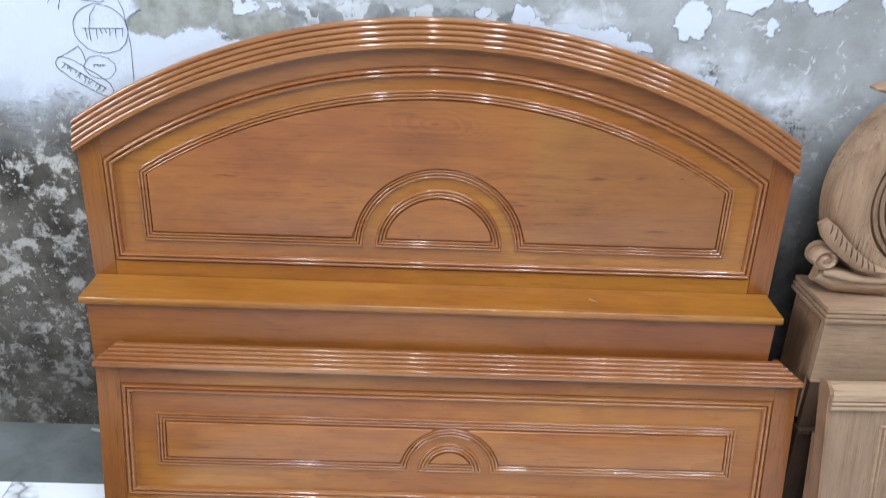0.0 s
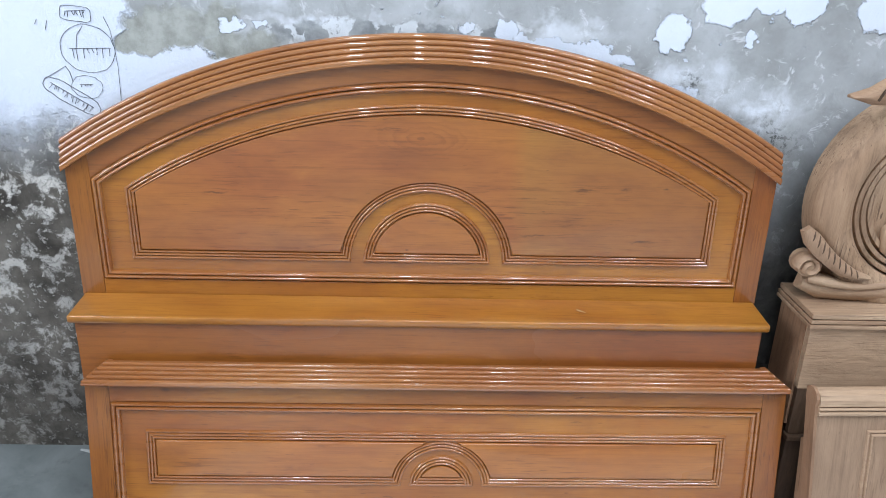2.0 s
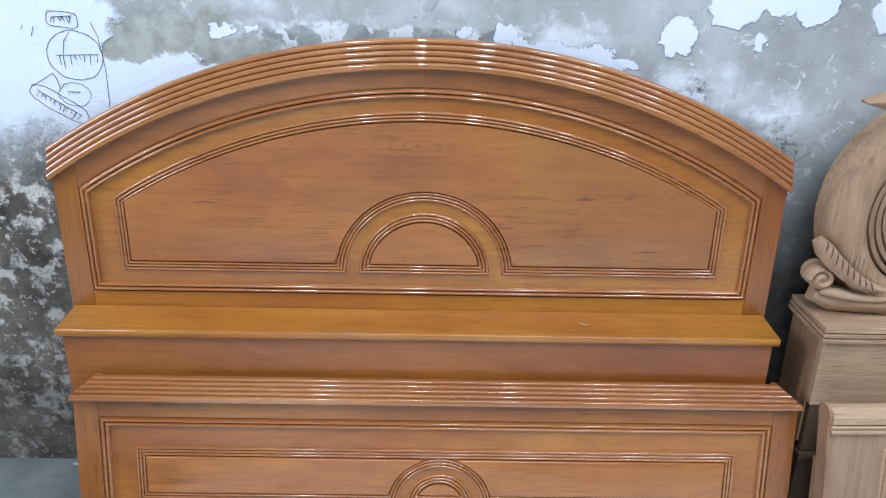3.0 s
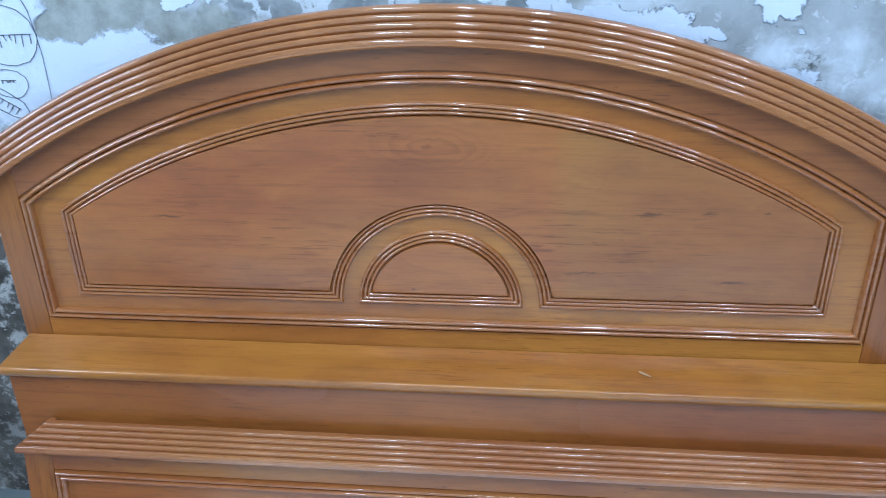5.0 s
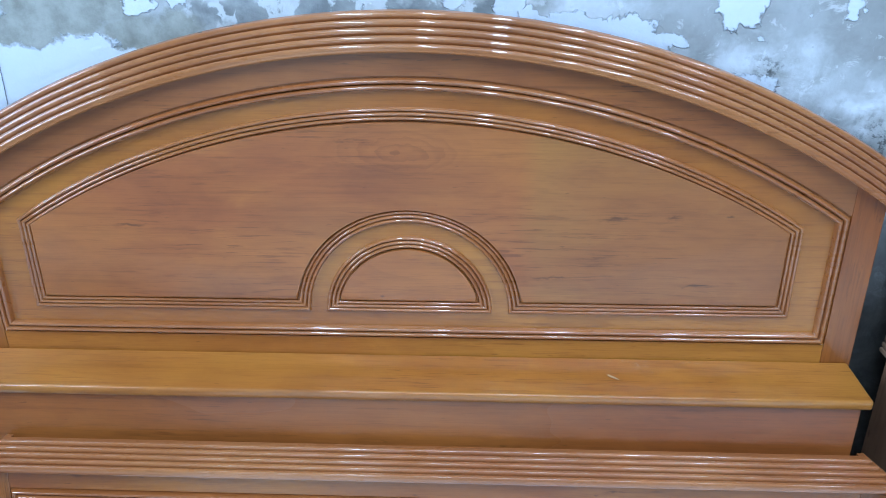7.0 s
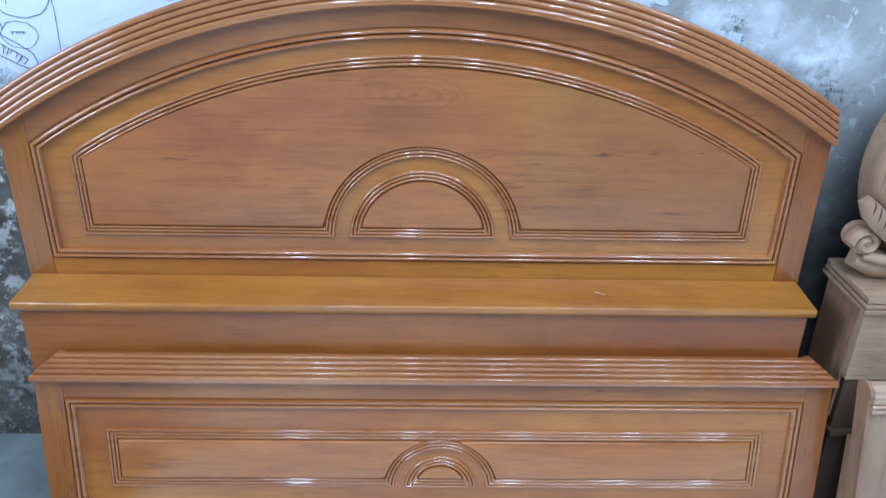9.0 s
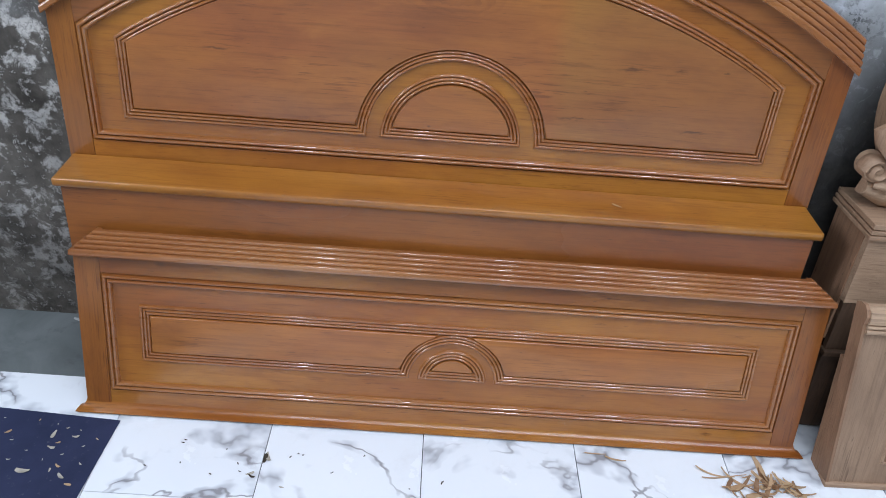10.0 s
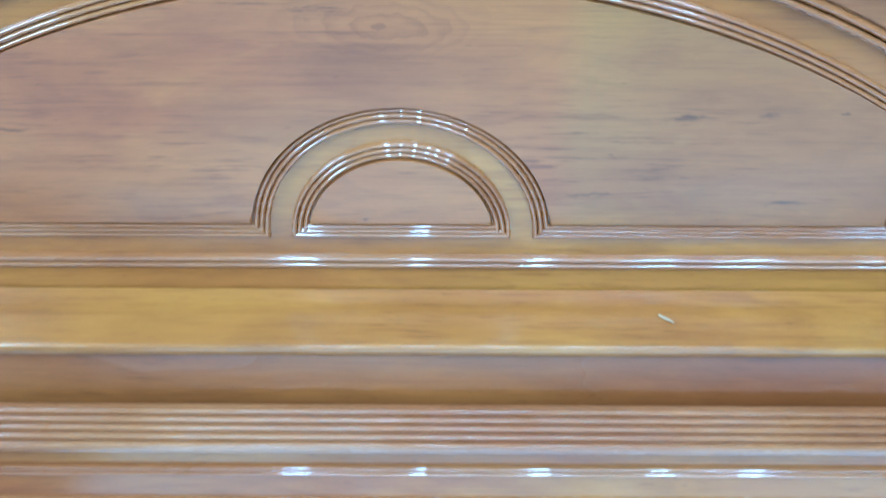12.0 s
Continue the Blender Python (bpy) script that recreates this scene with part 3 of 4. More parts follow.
def build_headboard():
    t = thing("headboard", pose(-0.049, 2.451, 0, -4), "glossy orange-brown varnished wooden headboard with arched top leaning on wall", "headboard")
    HALF = 0.935
    R_TOP, Z_TOP = 1.66, 1.262                     # underside of the arched cornice
    R_OUT, Z_OUT, H_OUT, B_OUT, PEAK = 1.588, 1.199, 0.872, 0.652, 0.006
    R_IN, Z_IN, H_IN, B_IN = 1.478, 1.141, 0.788, 0.713
    top = arc(R_TOP, Z_TOP, HALF)
    # the board behind all, and the frame laid on it
    part("backboard", plate([(-HALF + 0.01, 0.60), (HALF - 0.01, 0.60)] + arc(R_TOP, Z_TOP, HALF - 0.01), 0.0045, 0.030), teak_band, t)
    joint = H_OUT + 0.001
    ztop = lambda x: Z_TOP - R_TOP + math.sqrt(R_TOP ** 2 - x ** 2)
    for s in (-1, 1):
        pts = [(s * HALF, 0.60), (s * joint, 0.60), (s * joint, ztop(joint)), (s * HALF, ztop(HALF))]
        part("stile", plate(pts[::s], 0.0, 0.029, 0.0015), teak_z, t)
    part("top_rail", strip(arc(R_OUT, Z_OUT + 0.0005, joint - 0.0006, peak=PEAK), arc(R_TOP, Z_TOP, joint - 0.0006), 0.0006, 0.02), teak_brown, t)
    part("bottom_rail", plate([(-joint + 0.0006, 0.60), (joint - 0.0006, 0.60), (joint - 0.0006, B_OUT - 0.0003), (-joint + 0.0006, B_OUT - 0.0003)], 0.0006, 0.02, 0.001), teak_shelf, t)
    # outer double bead with a cove down to the sunk band
    loop = [(-H_OUT, B_OUT), (H_OUT, B_OUT)] + arc(R_OUT, Z_OUT, H_OUT, peak=PEAK)
    part("outer_moulding", sweep(loop, OUTER_BEAD, True, front), teak_trim, t, smooth=True)
    # inner double bead, that rises round the half moon
    loop = [(-H_IN, B_IN)] + lunette(0.008, B_IN, 0.2065, 0.202) + [(H_IN, B_IN)] + arc(R_IN, Z_IN, H_IN, peak=PEAK)
    part("inner_moulding", sweep(loop, cushion(), True, front), teak_trim, t, smooth=True)
    # field with rounded edges inside it
    e = 0.0277
    field = [(-H_IN + e, B_IN + e)] + cut_lunette(0.008, B_IN, 0.2065 + e, 0.202 + e, B_IN + e) + [(H_IN - e, B_IN + e)] + arc(R_IN, Z_IN - e, H_IN - e, peak=PEAK)
    part("field_panel", plate(field, -0.0055, 0.0075, 0.0050), teak_field, t, smooth=True)
    # half moon
    part("half_moon_moulding", sweep(half_disc(0.008, B_IN, 0.173, 0.172), cushion(), True, front), teak_trim, t, smooth=True)
    part("half_moon", plate(cut_lunette(0.008, B_IN, 0.173 - e, 0.172 - e, B_IN + e)[::-1], -0.0055, 0.0075, 0.0050), teak_moon, t, smooth=True)
    # arched reeded cornice
    ring = arc(R_TOP, Z_TOP, HALF + 0.004, 64)
    bm = bmesh.new()
    prof = [(0.03, -0.012), (-0.018, -0.012), (-0.020, -0.0095)]       # (y, out along the radius)
    prof += [(-0.020 + y, -0.008 + o) for y, o in stepped_reeds(5, 0.0088, 0.0132, 0.0036)]
    prof += [(0.026, 0.058), (0.03, 0.058)]
    rings = []
    cz = Z_TOP - R_TOP
    for x, z in ring:
        d = Vector((x, z - cz)).normalized()
        rings.append([bm.verts.new((x + d.x * o * 0.25, y, z + o / max(d.y, 0.5) * (1 - 0.25 * d.x * d.x))) for y, o in prof])
    for r, s in zip(rings, rings[1:]):
        for k in range(len(prof)):
            bm.faces.new((r[k], s[k], s[(k + 1) % len(prof)], r[(k + 1) % len(prof)]))
    for r in (rings[0], rings[-1]):
        bm.faces.new(r)
    part("cornice", bm, teak_cornice, t, "reeded glossy arched cornice", True)
    # shelf and the box below it
    nose = [(-0.121, 0.578), (-0.1265, 0.5795), (-0.1295, 0.582), (-0.130, 0.5955), (-0.1294, 0.5985), (-0.1275, 0.6002), (-0.1240, 0.6006)]
    nose += [(-0.105, 0.6017), (-0.0032, 0.610), (-0.0032, 0.588)]
    bm = bmesh.new()
    rows = []
    for x, shrink in ((-0.929, 0.004), (-0.9275, 0.0012), (-0.924, 0.0), (0.924, 0.0), (0.9275, 0.0012), (0.929, 0.004)):
        rows.append([bm.verts.new((x, y + shrink * (y < -0.1), z + shrink * (-0.9 if z > 0.592 else 0.9 if z < 0.586 else 0))) for y, z in nose])
    for p, q in zip(rows, rows[1:]):
        for k in range(len(nose)):
            bm.faces.new((p[k], p[(k + 1) % len(nose)], q[(k + 1) % len(nose)], q[k]))
    for p in (rows[0], rows[-1]):
        bm.faces.new(p)
    part("shelf", bm, teak_shelf, t, smooth=True)
    part("riser", box(-0.915, 0.915, -0.116, -0.098, -0.008, 0.578, 0.001), teak_riser, t)
    for s in (-1, 1):
        a, b = sorted((s * 0.915, s * 0.897))
        part("side_panel", box(a, b, -0.0975, 0.03, -0.008, 0.578, 0.001), teak_z, t)
    return t


# ---- varnished footboard ----
def build_footboard():
    t = thing("footboard", pose(0, 2.215, 0, -13), "glossy orange-brown varnished wooden footboard leaning on the headboard", "footboard")
    HALF = 0.940
    part("backboard", plate([(-HALF + 0.01, 0.008), (HALF - 0.01, 0.008), (HALF - 0.01, 0.452), (-HALF + 0.01, 0.452)], 0.0045, 0.030), teak_x, t)
    joint = 0.877
    for s in (-1, 1):
        pts = [(s * HALF, 0.004), (s * joint, 0.004), (s * joint, 0.452), (s * HALF, 0.452)]
        part("stile", plate(pts[::s], 0.0, 0.029, 0.0015), teak_z, t)
    part("top_rail", plate([(-joint + 0.0006, 0.3953), (joint - 0.0006, 0.3953), (joint - 0.0006, 0.452), (-joint + 0.0006, 0.452)], 0.0006, 0.02), teak_rail, t)
    part("bottom_rail", plate([(-joint + 0.0006, 0.004), (joint - 0.0006, 0.004), (joint - 0.0006, 0.0627), (-joint + 0.0006, 0.0627)], 0.0006, 0.02), teak_rail, t)
    loop = [(-0.876, 0.063), (0.876, 0.063), (0.876, 0.395), (-0.876, 0.395)]
    part("outer_moulding", sweep(loop, OUTER_BEAD, True, front), teak_trim, t, smooth=True)
    CX, B, TOP, e = 0.009, 0.155, 0.313, 0.0277
    loop = [(-0.788, B)] + lunette(CX, B, 0.111, 0.107) + [(0.788, B), (0.788, TOP), (-0.788, TOP)]
    part("inner_moulding", sweep(loop, cushion(), True, front), teak_trim, t, smooth=True)
    rise = [p for p in cut_lunette(CX, B, 0.111 + e, 0.107 + e, B + e) if p[0] < CX and p[1] < TOP - e - 0.004]
    left = [(-0.788 + e, B + e)] + rise + [(rise[-1][0] + 0.010, TOP - e), (-0.788 + e, TOP - e)]
    part("field_panel", plate(left, -0.0052, 0.0075, 0.0046), teak_red, t, smooth=True)
    part("field_panel", plate([(2 * CX - x if x > -0.7 else 0.788 - e, z) for x, z in left][::-1], -0.0052, 0.0075, 0.0046), teak_red, t, smooth=True)
    part("half_moon_moulding", sweep(half_disc(CX, B, 0.089, 0.089), cushion(), True, front), teak_trim, t, smooth=True)
    part("half_moon", plate(cut_lunette(CX, B, 0.089 - e, 0.089 - e, B + e)[::-1], -0.0052, 0.0075, 0.0046), teak_red, t, smooth=True)
    # reeded cornice with mitred returns
    path = [(-0.934, 0.034), (-0.934, -0.036), (0.934, -0.036), (0.934, 0.034)]
    prof = [(0.002, 0.0), (0.0, 0.004)] + [(u, 0.008 + v) for u, v in stepped_reeds(5, 0.0104, 0.0086, 0.0036)]
    prof += [(0.060, 0.050), (0.060, 0.0)]
    part("cornice", sweep(path, prof, False, lambda a, b, v: (a, b, 0.450 + v)), teak_cornice, t, "reeded glossy cornice", True)
    path = [(-0.964, 0.012), (-0.964, -0.021), (0.964, -0.021), (0.964, 0.012)]
    part("base_moulding", sweep(path, [(0, 0.002), (0, 0.0045), (0.004, 0.0065), (0.011, 0.0095), (0.017, 0.015), (0.021, 0.023), (0.0236, 0.032), (0.036, 0.032), (0.036, 0.002)], False, lambda a, b, v: (a, b, v)), teak_x, t, smooth=True)
    return t


headboard = build_headboard()
footboard = build_footboard()


# ---- unfinished carved headboard ----
def tube(points, radii, sides=10, flat=1.0, bm=None):
    """A bent rod through the points, with its own radius at each."""
    bm = bm or bmesh.new()
    pts = [Vector(p) for p in points]
    rings = []
    for i, p in enumerate(pts):
        d = (pts[min(i + 1, len(pts) - 1)] - pts[max(i - 1, 0)]).normalized()
        side = d.cross(Vector((0, 1, 0)))
        side = side.normalized() if side.length > 1e-4 else Vector((1, 0, 0))
        up = side.cross(d).normalized()
        r = radii[i] if isinstance(radii, (list, tuple)) else radii
        rings.append([bm.verts.new(p + side * r * math.cos(a) + up * r * flat * math.sin(a)) for a in (2 * math.pi * k / sides for k in range(sides))])
    for r, s in zip(rings, rings[1:]):
        for k in range(sides):
            bm.faces.new((r[k], r[(k + 1) % sides], s[(k + 1) % sides], s[k]))
    for r in (rings[0], rings[-1]):
        bm.faces.new(r)
    return bm


def leaf(points, widths, thick, ribs=0, bm=None):
    """A carved leaf that follows a line in the face: raised midrib, tapering sides."""
    bm = bm or bmesh.new()
    rows = []
    pts = [Vector(p) for p in points]
    for i, p in enumerate(pts):
        d = (pts[min(i + 1, len(pts) - 1)] - pts[max(i - 1, 0)]).normalized()
        side = Vector((d.z, 0, -d.x)).normalized()
        w = widths[i]
        rows.append([bm.verts.new(p + side * w * k + Vector((0, -thick * (1 - k * k), 0))) for k in (-1, -0.5, 0, 0.5, 1)] +
                    [bm.verts.new(p + side * w * k + Vector((0, thick * 0.8, 0))) for k in (1, -1)])
    for r, s in zip(rows, rows[1:]):
        for k in range(7):
            bm.faces.new((r[k], s[k], s[(k + 1) % 7], r[(k + 1) % 7]))
    for r in (rows[0], rows[-1]):
        bm.faces.new(r)
    return bm


def build_carved():
    t = thing("carved_headboard", pose(0.970, 2.315, 0, -3), "raw unvarnished wooden headboard with carved ring and scrolls", "headboard")
    W = 1.70
    part("box_front", box(0.009, W, 0.0, 0.022, 0.428, 0.6195, 0.001), raw_x, t)
    part("box_side", plate([(0.007, 0.30), (0.027, 0.30), (0.027, 0.6195), (0.007, 0.6195)], 0.0225, 0.175), raw_side, t)
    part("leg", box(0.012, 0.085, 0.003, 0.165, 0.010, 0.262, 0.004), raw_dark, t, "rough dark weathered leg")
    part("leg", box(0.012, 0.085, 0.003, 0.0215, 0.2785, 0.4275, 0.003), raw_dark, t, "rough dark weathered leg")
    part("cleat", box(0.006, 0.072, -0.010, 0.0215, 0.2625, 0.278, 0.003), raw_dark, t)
    # cap: a slab over two beads, with grooves between them
    for z0, z1, o, y1 in ((0.6200, 0.6305, -0.014, 0.192), (0.6307, 0.6333, -0.006, 0.188), (0.6335, 0.6430, -0.012, 0.192), (0.6432, 0.6458, -0.003, 0.188), (0.6460, 0.6600, -0.009, 0.192)):
        part("cap_moulding", box(0.010 + o, W, -0.004 + o, y1, z0, z1, 0.0022 if z1 - z0 > 0.005 else 0.0, 3), raw_x, t)
    # carved ring: thick round rim, grooves and a sunk middle
    CX, CZ, CY, R = 0.312, 0.930, 0.115, 0.318
    bm = bmesh.new()
    prof = [(1.0, 0.035), (1.0, -0.005), (0.985, -0.030), (0.95, -0.048), (0.88, -0.062), (0.80, -0.065), (0.735, -0.058), (0.695, -0.042), (0.675, -0.012),
            (0.662, -0.034), (0.632, -0.038), (0.612, -0.004), (0.598, -0.027), (0.565, -0.030), (0.545, 0.004), (0.530, -0.018), (0.49, -0.018), (0.475, 0.012), (0.39, 0.018), (0.0, 0.022)]
    n = 72
    rings = [[bm.verts.new((CX + R * f * math.cos(2 * math.pi * k / n) * 1.0, CY + y, CZ + R * f * math.sin(2 * math.pi * k / n) * 0.98)) for k in range(n)] for f, y in prof[:-1]]
    for r, s in zip(rings, rings[1:]):
        for k in range(n):
            bm.faces.new((r[k], r[(k + 1) % n], s[(k + 1) % n], s[k]))
    bm.faces.new(rings[-1])
    bm.faces.new(rings[0][::-1])
    part("carved_ring", bm, raw_carved, t, "smooth carved ring with grooved inner edge", smooth=True)
    # leaf at the crown
    part("crown_leaf", leaf([(0.002, 0.045, 1.218), (0.05, 0.036, 1.220), (0.11, 0.03, 1.240), (0.20, 0.028, 1.262), (0.28, 0.028, 1.275)], [0.003, 0.020, 0.040, 0.05, 0.05], 0.018), raw_x, t, smooth=True)
    # dark rods in place of the shaded cuts across the crown leaf
    bm = bmesh.new()
    for k in range(5):
        x = 0.058 + 0.030 * k
        tube([(x + 0.022, 0.014, 1.262 + 0.004 * k), (x + 0.006, 0.012, 1.235 + 0.005 * k), (x, 0.018, 1.214 + 0.007 * k)], 0.0035, 5, bm=bm)
    part("crown_leaf_rib", bm, raw_dark, t)
    # scroll and leaf at the foot of the ring
    pts, rad = [], []
    for i in range(26):
        a = 2.6 * math.pi * i / 25
        r = 0.031 - 0.0235 * i / 25
        pts.append((0.002 - r * math.cos(a), 0.075 - 0.0005 * i, 0.764 + r * math.sin(a)))
        rad.append(0.0135 - 0.005 * i / 25)
    part("scroll", tube(pts, rad, 8, 1.9), raw_x, t, smooth=True)
    part("scroll_core", tube([(0.008, 0.12, 0.762), (0.004, 0.066, 0.764), (0.004, 0.058, 0.764)], [0.034, 0.031, 0.012], 14), raw_x, t, smooth=True)
    part("scroll_base", leaf([(-0.004, 0.09, 0.712), (0.05, 0.08, 0.700), (0.12, 0.07, 0.700), (0.24, 0.07, 0.690), (0.36, 0.07, 0.690)], [0.020, 0.034, 0.034, 0.030, 0.02], 0.022), raw_x, t, smooth=True)
    part("scroll_band", tube([(0.010, 0.07, 0.728), (0.05, 0.052, 0.726), (0.10, 0.050, 0.716), (0.15, 0.052, 0.712), (0.22, 0.06, 0.716), (0.30, 0.06, 0.730)], [0.012, 0.014, 0.011, 0.010, 0.012, 0.010], 8), raw_x, t, smooth=True)
    spine = [(-0.026, 0.066, 0.870), (-0.010, 0.052, 0.846), (0.015, 0.042, 0.818), (0.045, 0.037, 0.792), (0.078, 0.035, 0.768), (0.115, 0.037, 0.752), (0.160, 0.046, 0.742)]
    wide = [0.013, 0.023, 0.022, 0.020, 0.019, 0.013, 0.004]
    part("ring_leaf", leaf(spine, wide, 0.011), raw_z, t, smooth=True)
    # thin dark rods laid on the leaf as the shade inside its cuts
    for k in range(9):
        f = 0.55 + 4.3 * k / 8
        i = min(int(f), 5)
        p, q = Vector(spine[i]), Vector(spine[i + 1])
        c, w = p.lerp(q, f - i), wide[i] + (wide[i + 1] - wide[i]) * (f - i)
        d = (q - p).normalized()
        side = Vector((d.z, 0, -d.x))
        cut = []
        for g in (0.0, 0.3, 0.65, 1.0):
            k = -0.92 + 1.15 * g
            cut.append(c + side * w * k + d * w * 0.75 * g + Vector((0, -0.011 * (1 - k * k) - 0.0004, 0)))
        part("leaf_cut", tube(cut, [0.0012, 0.0024, 0.0022, 0.0008], 6), raw_dark, t)
    # inner leaf in the sunk middle
    part("inner_leaf", leaf([(0.235, 0.095, 0.90), (0.215, 0.09, 0.86), (0.225, 0.09, 0.81), (0.26, 0.09, 0.765)], [0.004, 0.022, 0.025, 0.008], 0.014), raw_z, t, smooth=True)
    # tall back board behind the ring
    return t


def build_raw_footboard():
    t = thing("raw_footboard", pose(0.990, 2.118, -0.004, -12, -1.0), "raw unvarnished wooden footboard leaning on the carved headboard", "footboard")
    W = 1.70
    part("panel", plate([(0.0125, 0.004), (W, 0.004), (W, 0.447), (-0.009, 0.447)], 0.0, 0.03, 0.001), raw_panel_shaded, t)
    part("stile", plate([(0.004, 0.004), (0.012, 0.004), (-0.0095, 0.474), (-0.0175, 0.474)], -0.004, 0.045, 0.001), raw_side, t)
    # top rail: rounded nose over two fine grooves
    pts = [(0.036, 0.448), (-0.006, 0.448), (-0.012, 0.450), (-0.013, 0.455), (-0.011, 0.459), (-0.003, 0.461), (-0.011, 0.463), (-0.013, 0.467), (-0.011, 0.471), (-0.003, 0.473), (-0.013, 0.476), (-0.014, 0.492), (-0.007, 0.507), (0.008, 0.515), (0.024, 0.516), (0.036, 0.510)]
    bm = bmesh.new()
    a, b = ([bm.verts.new((x, y, z)) for y, z in pts] for x in (-0.009, W))
    for i in range(len(pts)):
        j = (i + 1) % len(pts)
        bm.faces.new((a[i], a[j], b[j], b[i]))
    bm.faces.new(a)
    bm.faces.new(b[::-1])
    part("top_rail", bm, raw_x, t)
    bm = bmesh.new()
    pts2 = [(0.046, 0.4745), (-0.006, 0.4745), (-0.010, 0.494), (-0.004, 0.508), (0.010, 0.518), (0.028, 0.518), (0.046, 0.511)]
    a, b = ([bm.verts.new((x, y, z)) for y, z in pts2] for x in (-0.018, -0.0095))
    for i in range(len(pts2)):
        j = (i + 1) % len(pts2)
        bm.faces.new((a[i], a[j], b[j], b[i]))
    bm.faces.new(a)
    bm.faces.new(b[::-1])
    part("rail_end", bm, raw_side, t)
    part("base_moulding", sweep([(0.001, 0.03), (0.001, -0.008), (W, -0.008)], [(0, 0.002), (0, 0.013), (0.003, 0.016), (0.02, 0.0165), (0.02, 0.002)], False, lambda a, b, v: (a, b, v)), raw_x, t)
    loop = [(0.128, 0.075), (W - 0.1, 0.075), (W - 0.1, 0.406), (0.128, 0.406)]
    part("field_moulding", sweep(loop, reeds(2, 0.022, 0.005), True, front), raw_x, t, smooth=True)
    part("back_batten", box(0.001, 0.024, 0.0455, 0.085, 0.010, 0.345, 0.003), raw_side, t)
    return t


build_carved()
build_raw_footboard()


# ---- pen marks on the wall ----
def ribbon(points, width, closed=False, seed=1, wobble=0.0015):
    rnd = random.Random(seed)
    pts = [Vector((x + rnd.uniform(-wobble, wobble), z + rnd.uniform(-wobble, wobble))) for x, z in points]
    path = [(p.x, p.y) for p in pts]
    bm = sweep(path, [(-width / 2, 0.0), (-width / 2, 0.0012), (width / 2, 0.0012), (width / 2, 0.0)], closed, lambda a, b, v: (a, WALL_Y - 0.0004 - v, b))
    return bm


def oval(cx, cz, a, b, tilt=0.0, n=26, power=1.0):
    out = []
    for i in range(n):
        t = 2 * math.pi * i / n
        c, s = math.cos(t), math.sin(t)
        c, s = (math.copysign(abs(v) ** power, v) for v in (c, s))
        out.append((cx + a * c * math.cos(tilt) - b * s * math.sin(tilt), cz + a * c * math.sin(tilt) + b * s * math.cos(tilt)))
    return out


def build_pen():
    t = thing("pen_writing", pose(0, 0, 0), "black pen circles and scribbled words on white painted wall", "writing")
    w = 0.0008
    part("outline", ribbon(oval(-0.908, 1.250, 0.068, 0.061), w, True, 2), ink_mat, t)
    part("outline", ribbon(oval(-0.925, 1.336, 0.038, 0.019, -0.08, 22, 0.5), w, True, 3), ink_mat, t)
    part("outline", ribbon(oval(-0.968, 1.128, 0.078, 0.024, -0.55, 24, 0.75), w, True, 4), ink_mat, t)
    part("outline", ribbon(oval(-0.925, 1.153, 0.040, 0.030), w * 0.7, True, 5), ink_mat, t)
    part("line", ribbon([(-0.858, 1.330), (-0.845, 1.300), (-0.839, 1.255), (-0.838, 1.205), (-0.840, 1.160), (-0.843, 1.105)], w * 0.8, False, 6), ink_mat, t)
    part("line", ribbon([(-1.028, 1.174), (-0.990, 1.196), (-0.972, 1.206), (-0.962, 1.192), (-0.957, 1.165)], w, False, 7), ink_mat, t)
    part("line", ribbon([(-0.912, 1.305), (-0.928, 1.285), (-0.936, 1.250), (-0.938, 1.220)], w * 0.8, False, 8), ink_mat, t)
    part("line", ribbon([(-1.022, 1.322), (-1.028, 1.308)], w, False, 9), ink_mat, t)
    part("line", ribbon([(-0.998, 1.318), (-1.006, 1.296)], w, False, 10), ink_mat, t)
    # each word as a row of bars
    def word(x, z, length, tilt, height, bars, seed):
        rnd = random.Random(seed)
        dx, dz = math.cos(tilt), math.sin(tilt)
        part("word_bar", ribbon([(x, z), (x + dx * length, z + dz * length)], w, False, seed, 0.0005), ink_mat, t)
        for k in range(bars):
            f = (k + 0.5) / bars * length
            h = height * rnd.uniform(0.35, 1.0)
            f += rnd.uniform(-0.004, 0.004)
            lean = rnd.uniform(-0.006, 0.004)
            part("word_bar", ribbon([(x + dx * f, z + dz * f), (x + dx * (f + lean * 0.4) + dz * h * 0.6, z + dz * f - dx * h * 0.6), (x + dx * (f + lean) + dz * h, z + dz * f - dx * h)], w, False, seed + k, 0.0005), ink_mat, t)
    word(-0.955, 1.250, 0.105, 0.03, 0.026, 8, 20)
    word(-0.950, 1.342, 0.052, 0.06, 0.018, 8, 30)
    word(-1.018, 1.163, 0.120, -0.56, 0.021, 15, 40)
    word(-0.942, 1.160, 0.032, 0.0, 0.011, 4, 50)


build_pen()


# ---- loose things ----
mat_ob = thing("floor_mat", pose(-0.842, 2.178, 0, 0, 0, -3.2), "dark navy blue mat strewn with wood chips on tile floor", "mat")
part("sheet", box(-1.2, 0, -1.1, 0, 0.0004, 0.0035, 0.001), navy_mat, mat_ob)


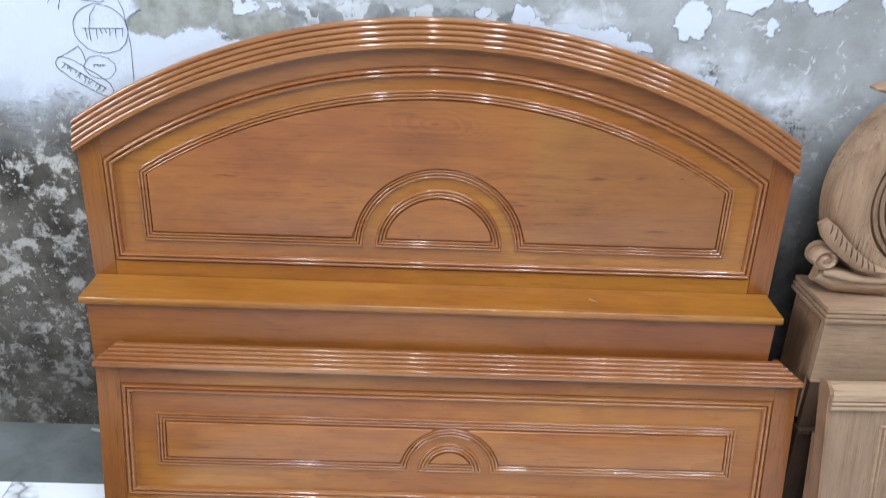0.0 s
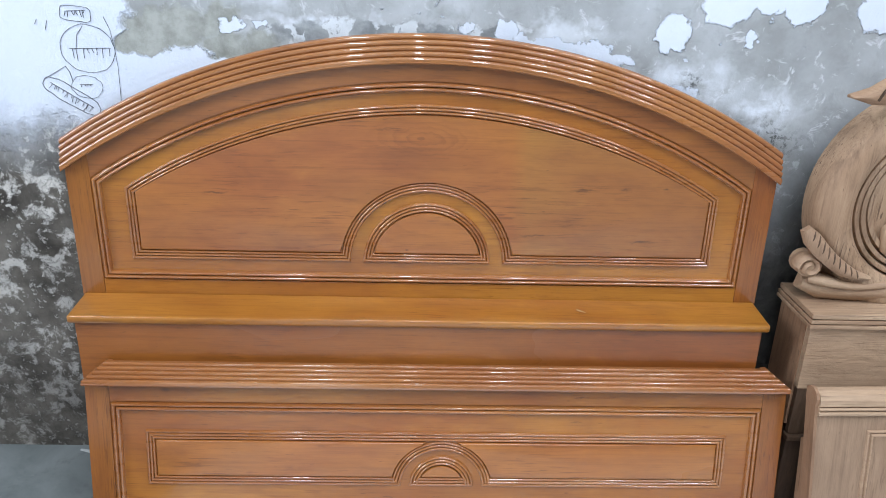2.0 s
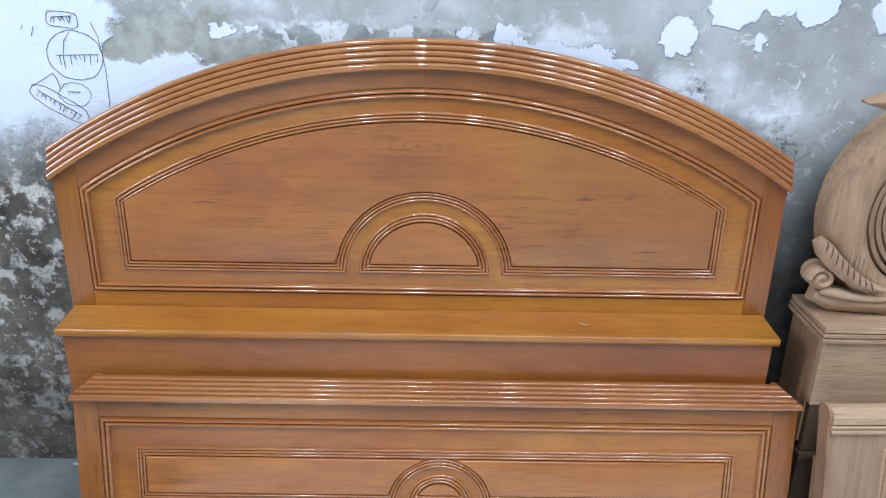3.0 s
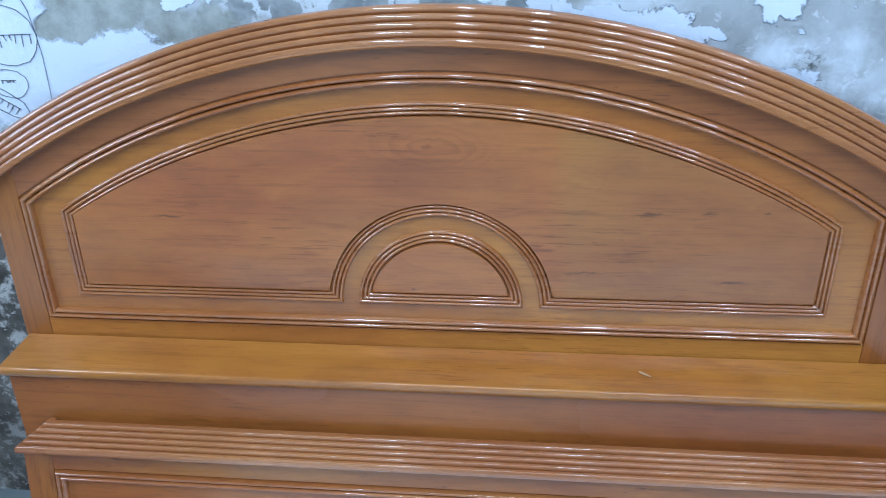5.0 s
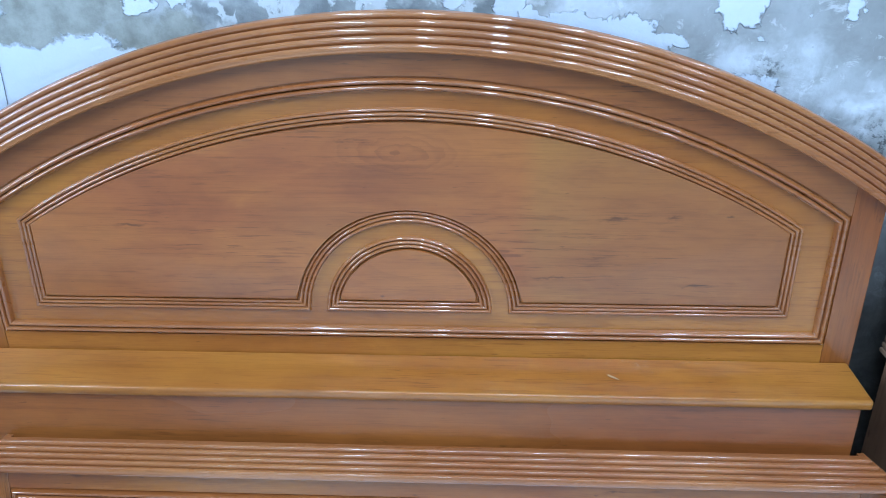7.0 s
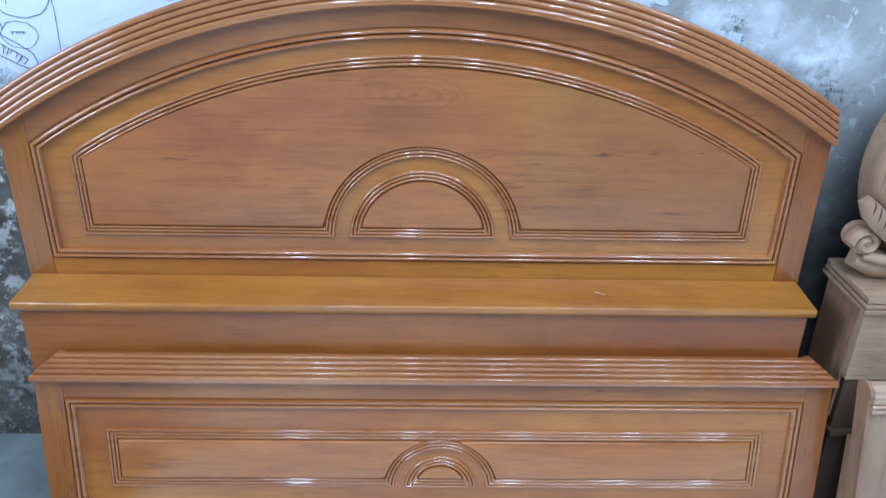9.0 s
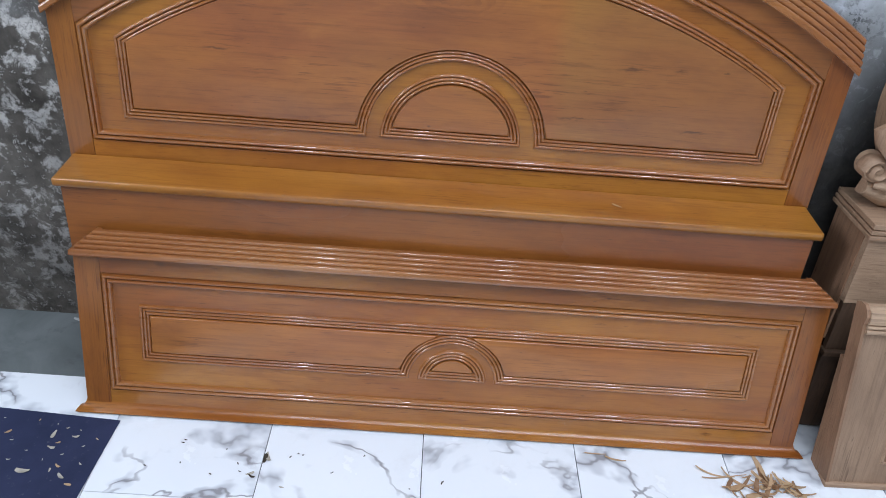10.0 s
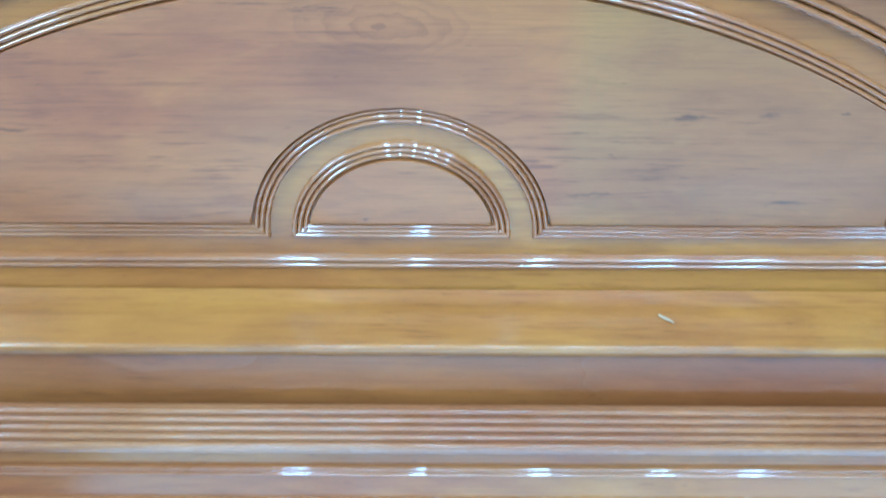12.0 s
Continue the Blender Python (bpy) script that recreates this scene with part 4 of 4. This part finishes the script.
def flake(length, width, curl, seed, segs=7):
    """A thin curled shaving of wood."""
    rnd = random.Random(seed)
    bm = bmesh.new()
    rows = []
    for i in range(segs + 1):
        f = i / segs
        a = curl * (f - 0.5)
        r = length / max(abs(curl), 0.2)
        x, z = r * math.sin(a), r * (1 - math.cos(a))
        w = width * (0.45 + 0.55 * math.sin(math.pi * min(1, f + 0.12)))
        y = 0.12 * length * math.sin(2.5 * f + seed)
        rows.append([bm.verts.new((x, y + s * w / 2, z + h)) for s in (-1, 1) for h in (0, 0.0007)])
    for r, s in zip(rows, rows[1:]):
        for a, b in ((0, 1), (1, 3), (3, 2), (2, 0)):
            bm.faces.new((r[a], r[b], s[b], s[a]))
    for r in (rows[0], rows[-1]):
        bm.faces.new((r[0], r[1], r[3], r[2]))
    return bm


def shaving(x, y, length, width, curl, rot, seed, mat=None, z=0.0008, tip=0.0, label="thin curled wood shaving on the tile floor"):
    ob = link("wood_shaving", flake(length, width, curl, seed), mat or shaving_mat)
    ob.matrix_world = pose(x, y, z, tip, 0, rot)
    return tagged(ob, label, "wood shaving", "shavings on the floor")


rnd = random.Random(11)
for k in range(34):
    a, r = rnd.uniform(0, 6.28), rnd.random() ** 0.7
    shaving(0.82 + 0.10 * r * math.cos(a), 2.085 + 0.045 * r * math.sin(a), rnd.uniform(0.03, 0.10), rnd.uniform(0.004, 0.014), rnd.uniform(0.4, 2.6), rnd.uniform(0, 360), k, shaving_dark if k % 3 == 0 else None,
            z=0.001 + 0.018 * (1 - r) * rnd.random(), tip=rnd.uniform(-25, 25), label="thin curled wood shaving in a heap on the tile floor")
shaving(0.825, 2.155, 0.11, 0.018, 0.5, 100, 91)
shaving(0.71, 2.135, 0.10, 0.006, 0.6, -25, 92)
shaving(0.73, 2.120, 0.12, 0.004, 0.4, -5, 93)
shaving(0.45, 2.150, 0.06, 0.006, 1.4, -20, 94)
shaving(0.40, 2.165, 0.06, 0.004, 0.9, 5, 95)
for x, y, s, m in ((-0.439, 2.09, 0.030, scrap_mat), (-0.446, 2.083, 0.030, scrap_dark), (-0.474, 2.035, 0.022, scrap_mat), (-0.468, 2.028, 0.018, scrap_dark), (-0.50, 2.04, 0.008, scrap_dark), (-0.39, 2.00, 0.012, scrap_mat)):
    shaving(x, y, s, s * 0.35, 1.2, 360 * rnd.random(), int(1000 * rnd.random()), m, label="small wood scrap on the tile floor")
for k in range(16):
    shaving(-0.60 + 0.9 * rnd.random() - 0.25, 1.95 + 0.2 * rnd.random(), rnd.uniform(0.004, 0.009), 0.003, 0.5, 360 * rnd.random(), 200 + k, scrap_dark, label="tiny dark wood crumb on the tile floor")
for k, (x, y, s) in enumerate(((-1.10, 2.115, 0.018), (-0.985, 2.115, 0.026), (-0.93, 2.115, 0.018), (-0.975, 2.075, 0.020), (-0.965, 2.09, 0.012), (-1.06, 2.03, 0.010), (-1.01, 2.00, 0.034),
                               (-0.94, 2.055, 0.008), (-0.935, 2.02, 0.016), (-0.95, 2.005, 0.012), (-1.03, 2.06, 0.007), (-1.13, 2.16, 0.007), (-1.04, 2.16, 0.007), (-0.96, 2.14, 0.008), (-0.90, 2.085, 0.008), (-0.885, 2.03, 0.010), (-0.875, 2.11, 0.009), (-0.915, 1.99, 0.022), (-0.98, 2.035, 0.006), (-1.08, 2.09, 0.008), (-1.15, 2.09, 0.012), (-1.12, 2.02, 0.009), (-0.99, 2.15, 0.006), (-0.925, 2.135, 0.006), (-0.89, 1.965, 0.018))):
    shaving(x, y, s, s * 0.38, 0.9, 360 * rnd.random(), 300 + k, scrap_mat if k % 4 else shaving_mat, 0.0042, label="pale wood chip on the navy mat")
splinter = link("wood_splinter", flake(0.034, 0.007, 0.15, 5), shaving_mat)
splinter.matrix_world = headboard.matrix_world @ pose(0.430, -0.070, 0.6070, 0, 0, -60)
tagged(splinter, "small pale wood splinter lying on the headboard shelf", "splinter")
trowel = link("plaster_crumb", flake(0.07, 0.012, 0.3, 8), plain("pale_plaster", (0.55, 0.55, 0.53), 0.9))
trowel.matrix_world = pose(-1.09, 2.565, -0.005)
tagged(trowel, "pale plaster crumb at the foot of the wall", "rubble")


# ---- floor tiles ----
GAP = 0.0022
bm = box(-TILE / 2 + GAP / 2, TILE / 2 - GAP / 2, -TILE / 2 + GAP / 2, TILE / 2 - GAP / 2, -0.010, 0.0)
tile_mesh = bpy.data.meshes.new("tile")
bm.to_mesh(tile_mesh)
bm.free()
tile_mesh.materials.append(tile_mat)
far_tiles = bmesh.new()
for j in range(6):
    for i in range(-9, 16):
        x, y, cut = -0.452 + TILE * (i + 0.5), 2.355 - TILE * (j + 0.5), 1.0
        if j == 0:           # the row along the wall is cut narrower
            cut = (TILE_EDGE - 1.955) / TILE
            y = (TILE_EDGE + 1.955) / 2
        if x - TILE / 2 < X0 or x + TILE / 2 > X1:
            continue
        if abs(x) > 2.7 or j > 3:
            h = TILE / 2 - GAP / 2
            far_tiles.faces.new([far_tiles.verts.new((x + a * h, y + b * h * cut, 0)) for a, b in ((-1, -1), (1, -1), (1, 1), (-1, 1))])
            continue
        ob = new("tile", tile_mesh)
        ob.parent = floor
        ob.location = (x, y, 0)
        ob.scale.y = cut
tagged(part("tile_field", far_tiles, tile_mat, floor), kind="stuff")
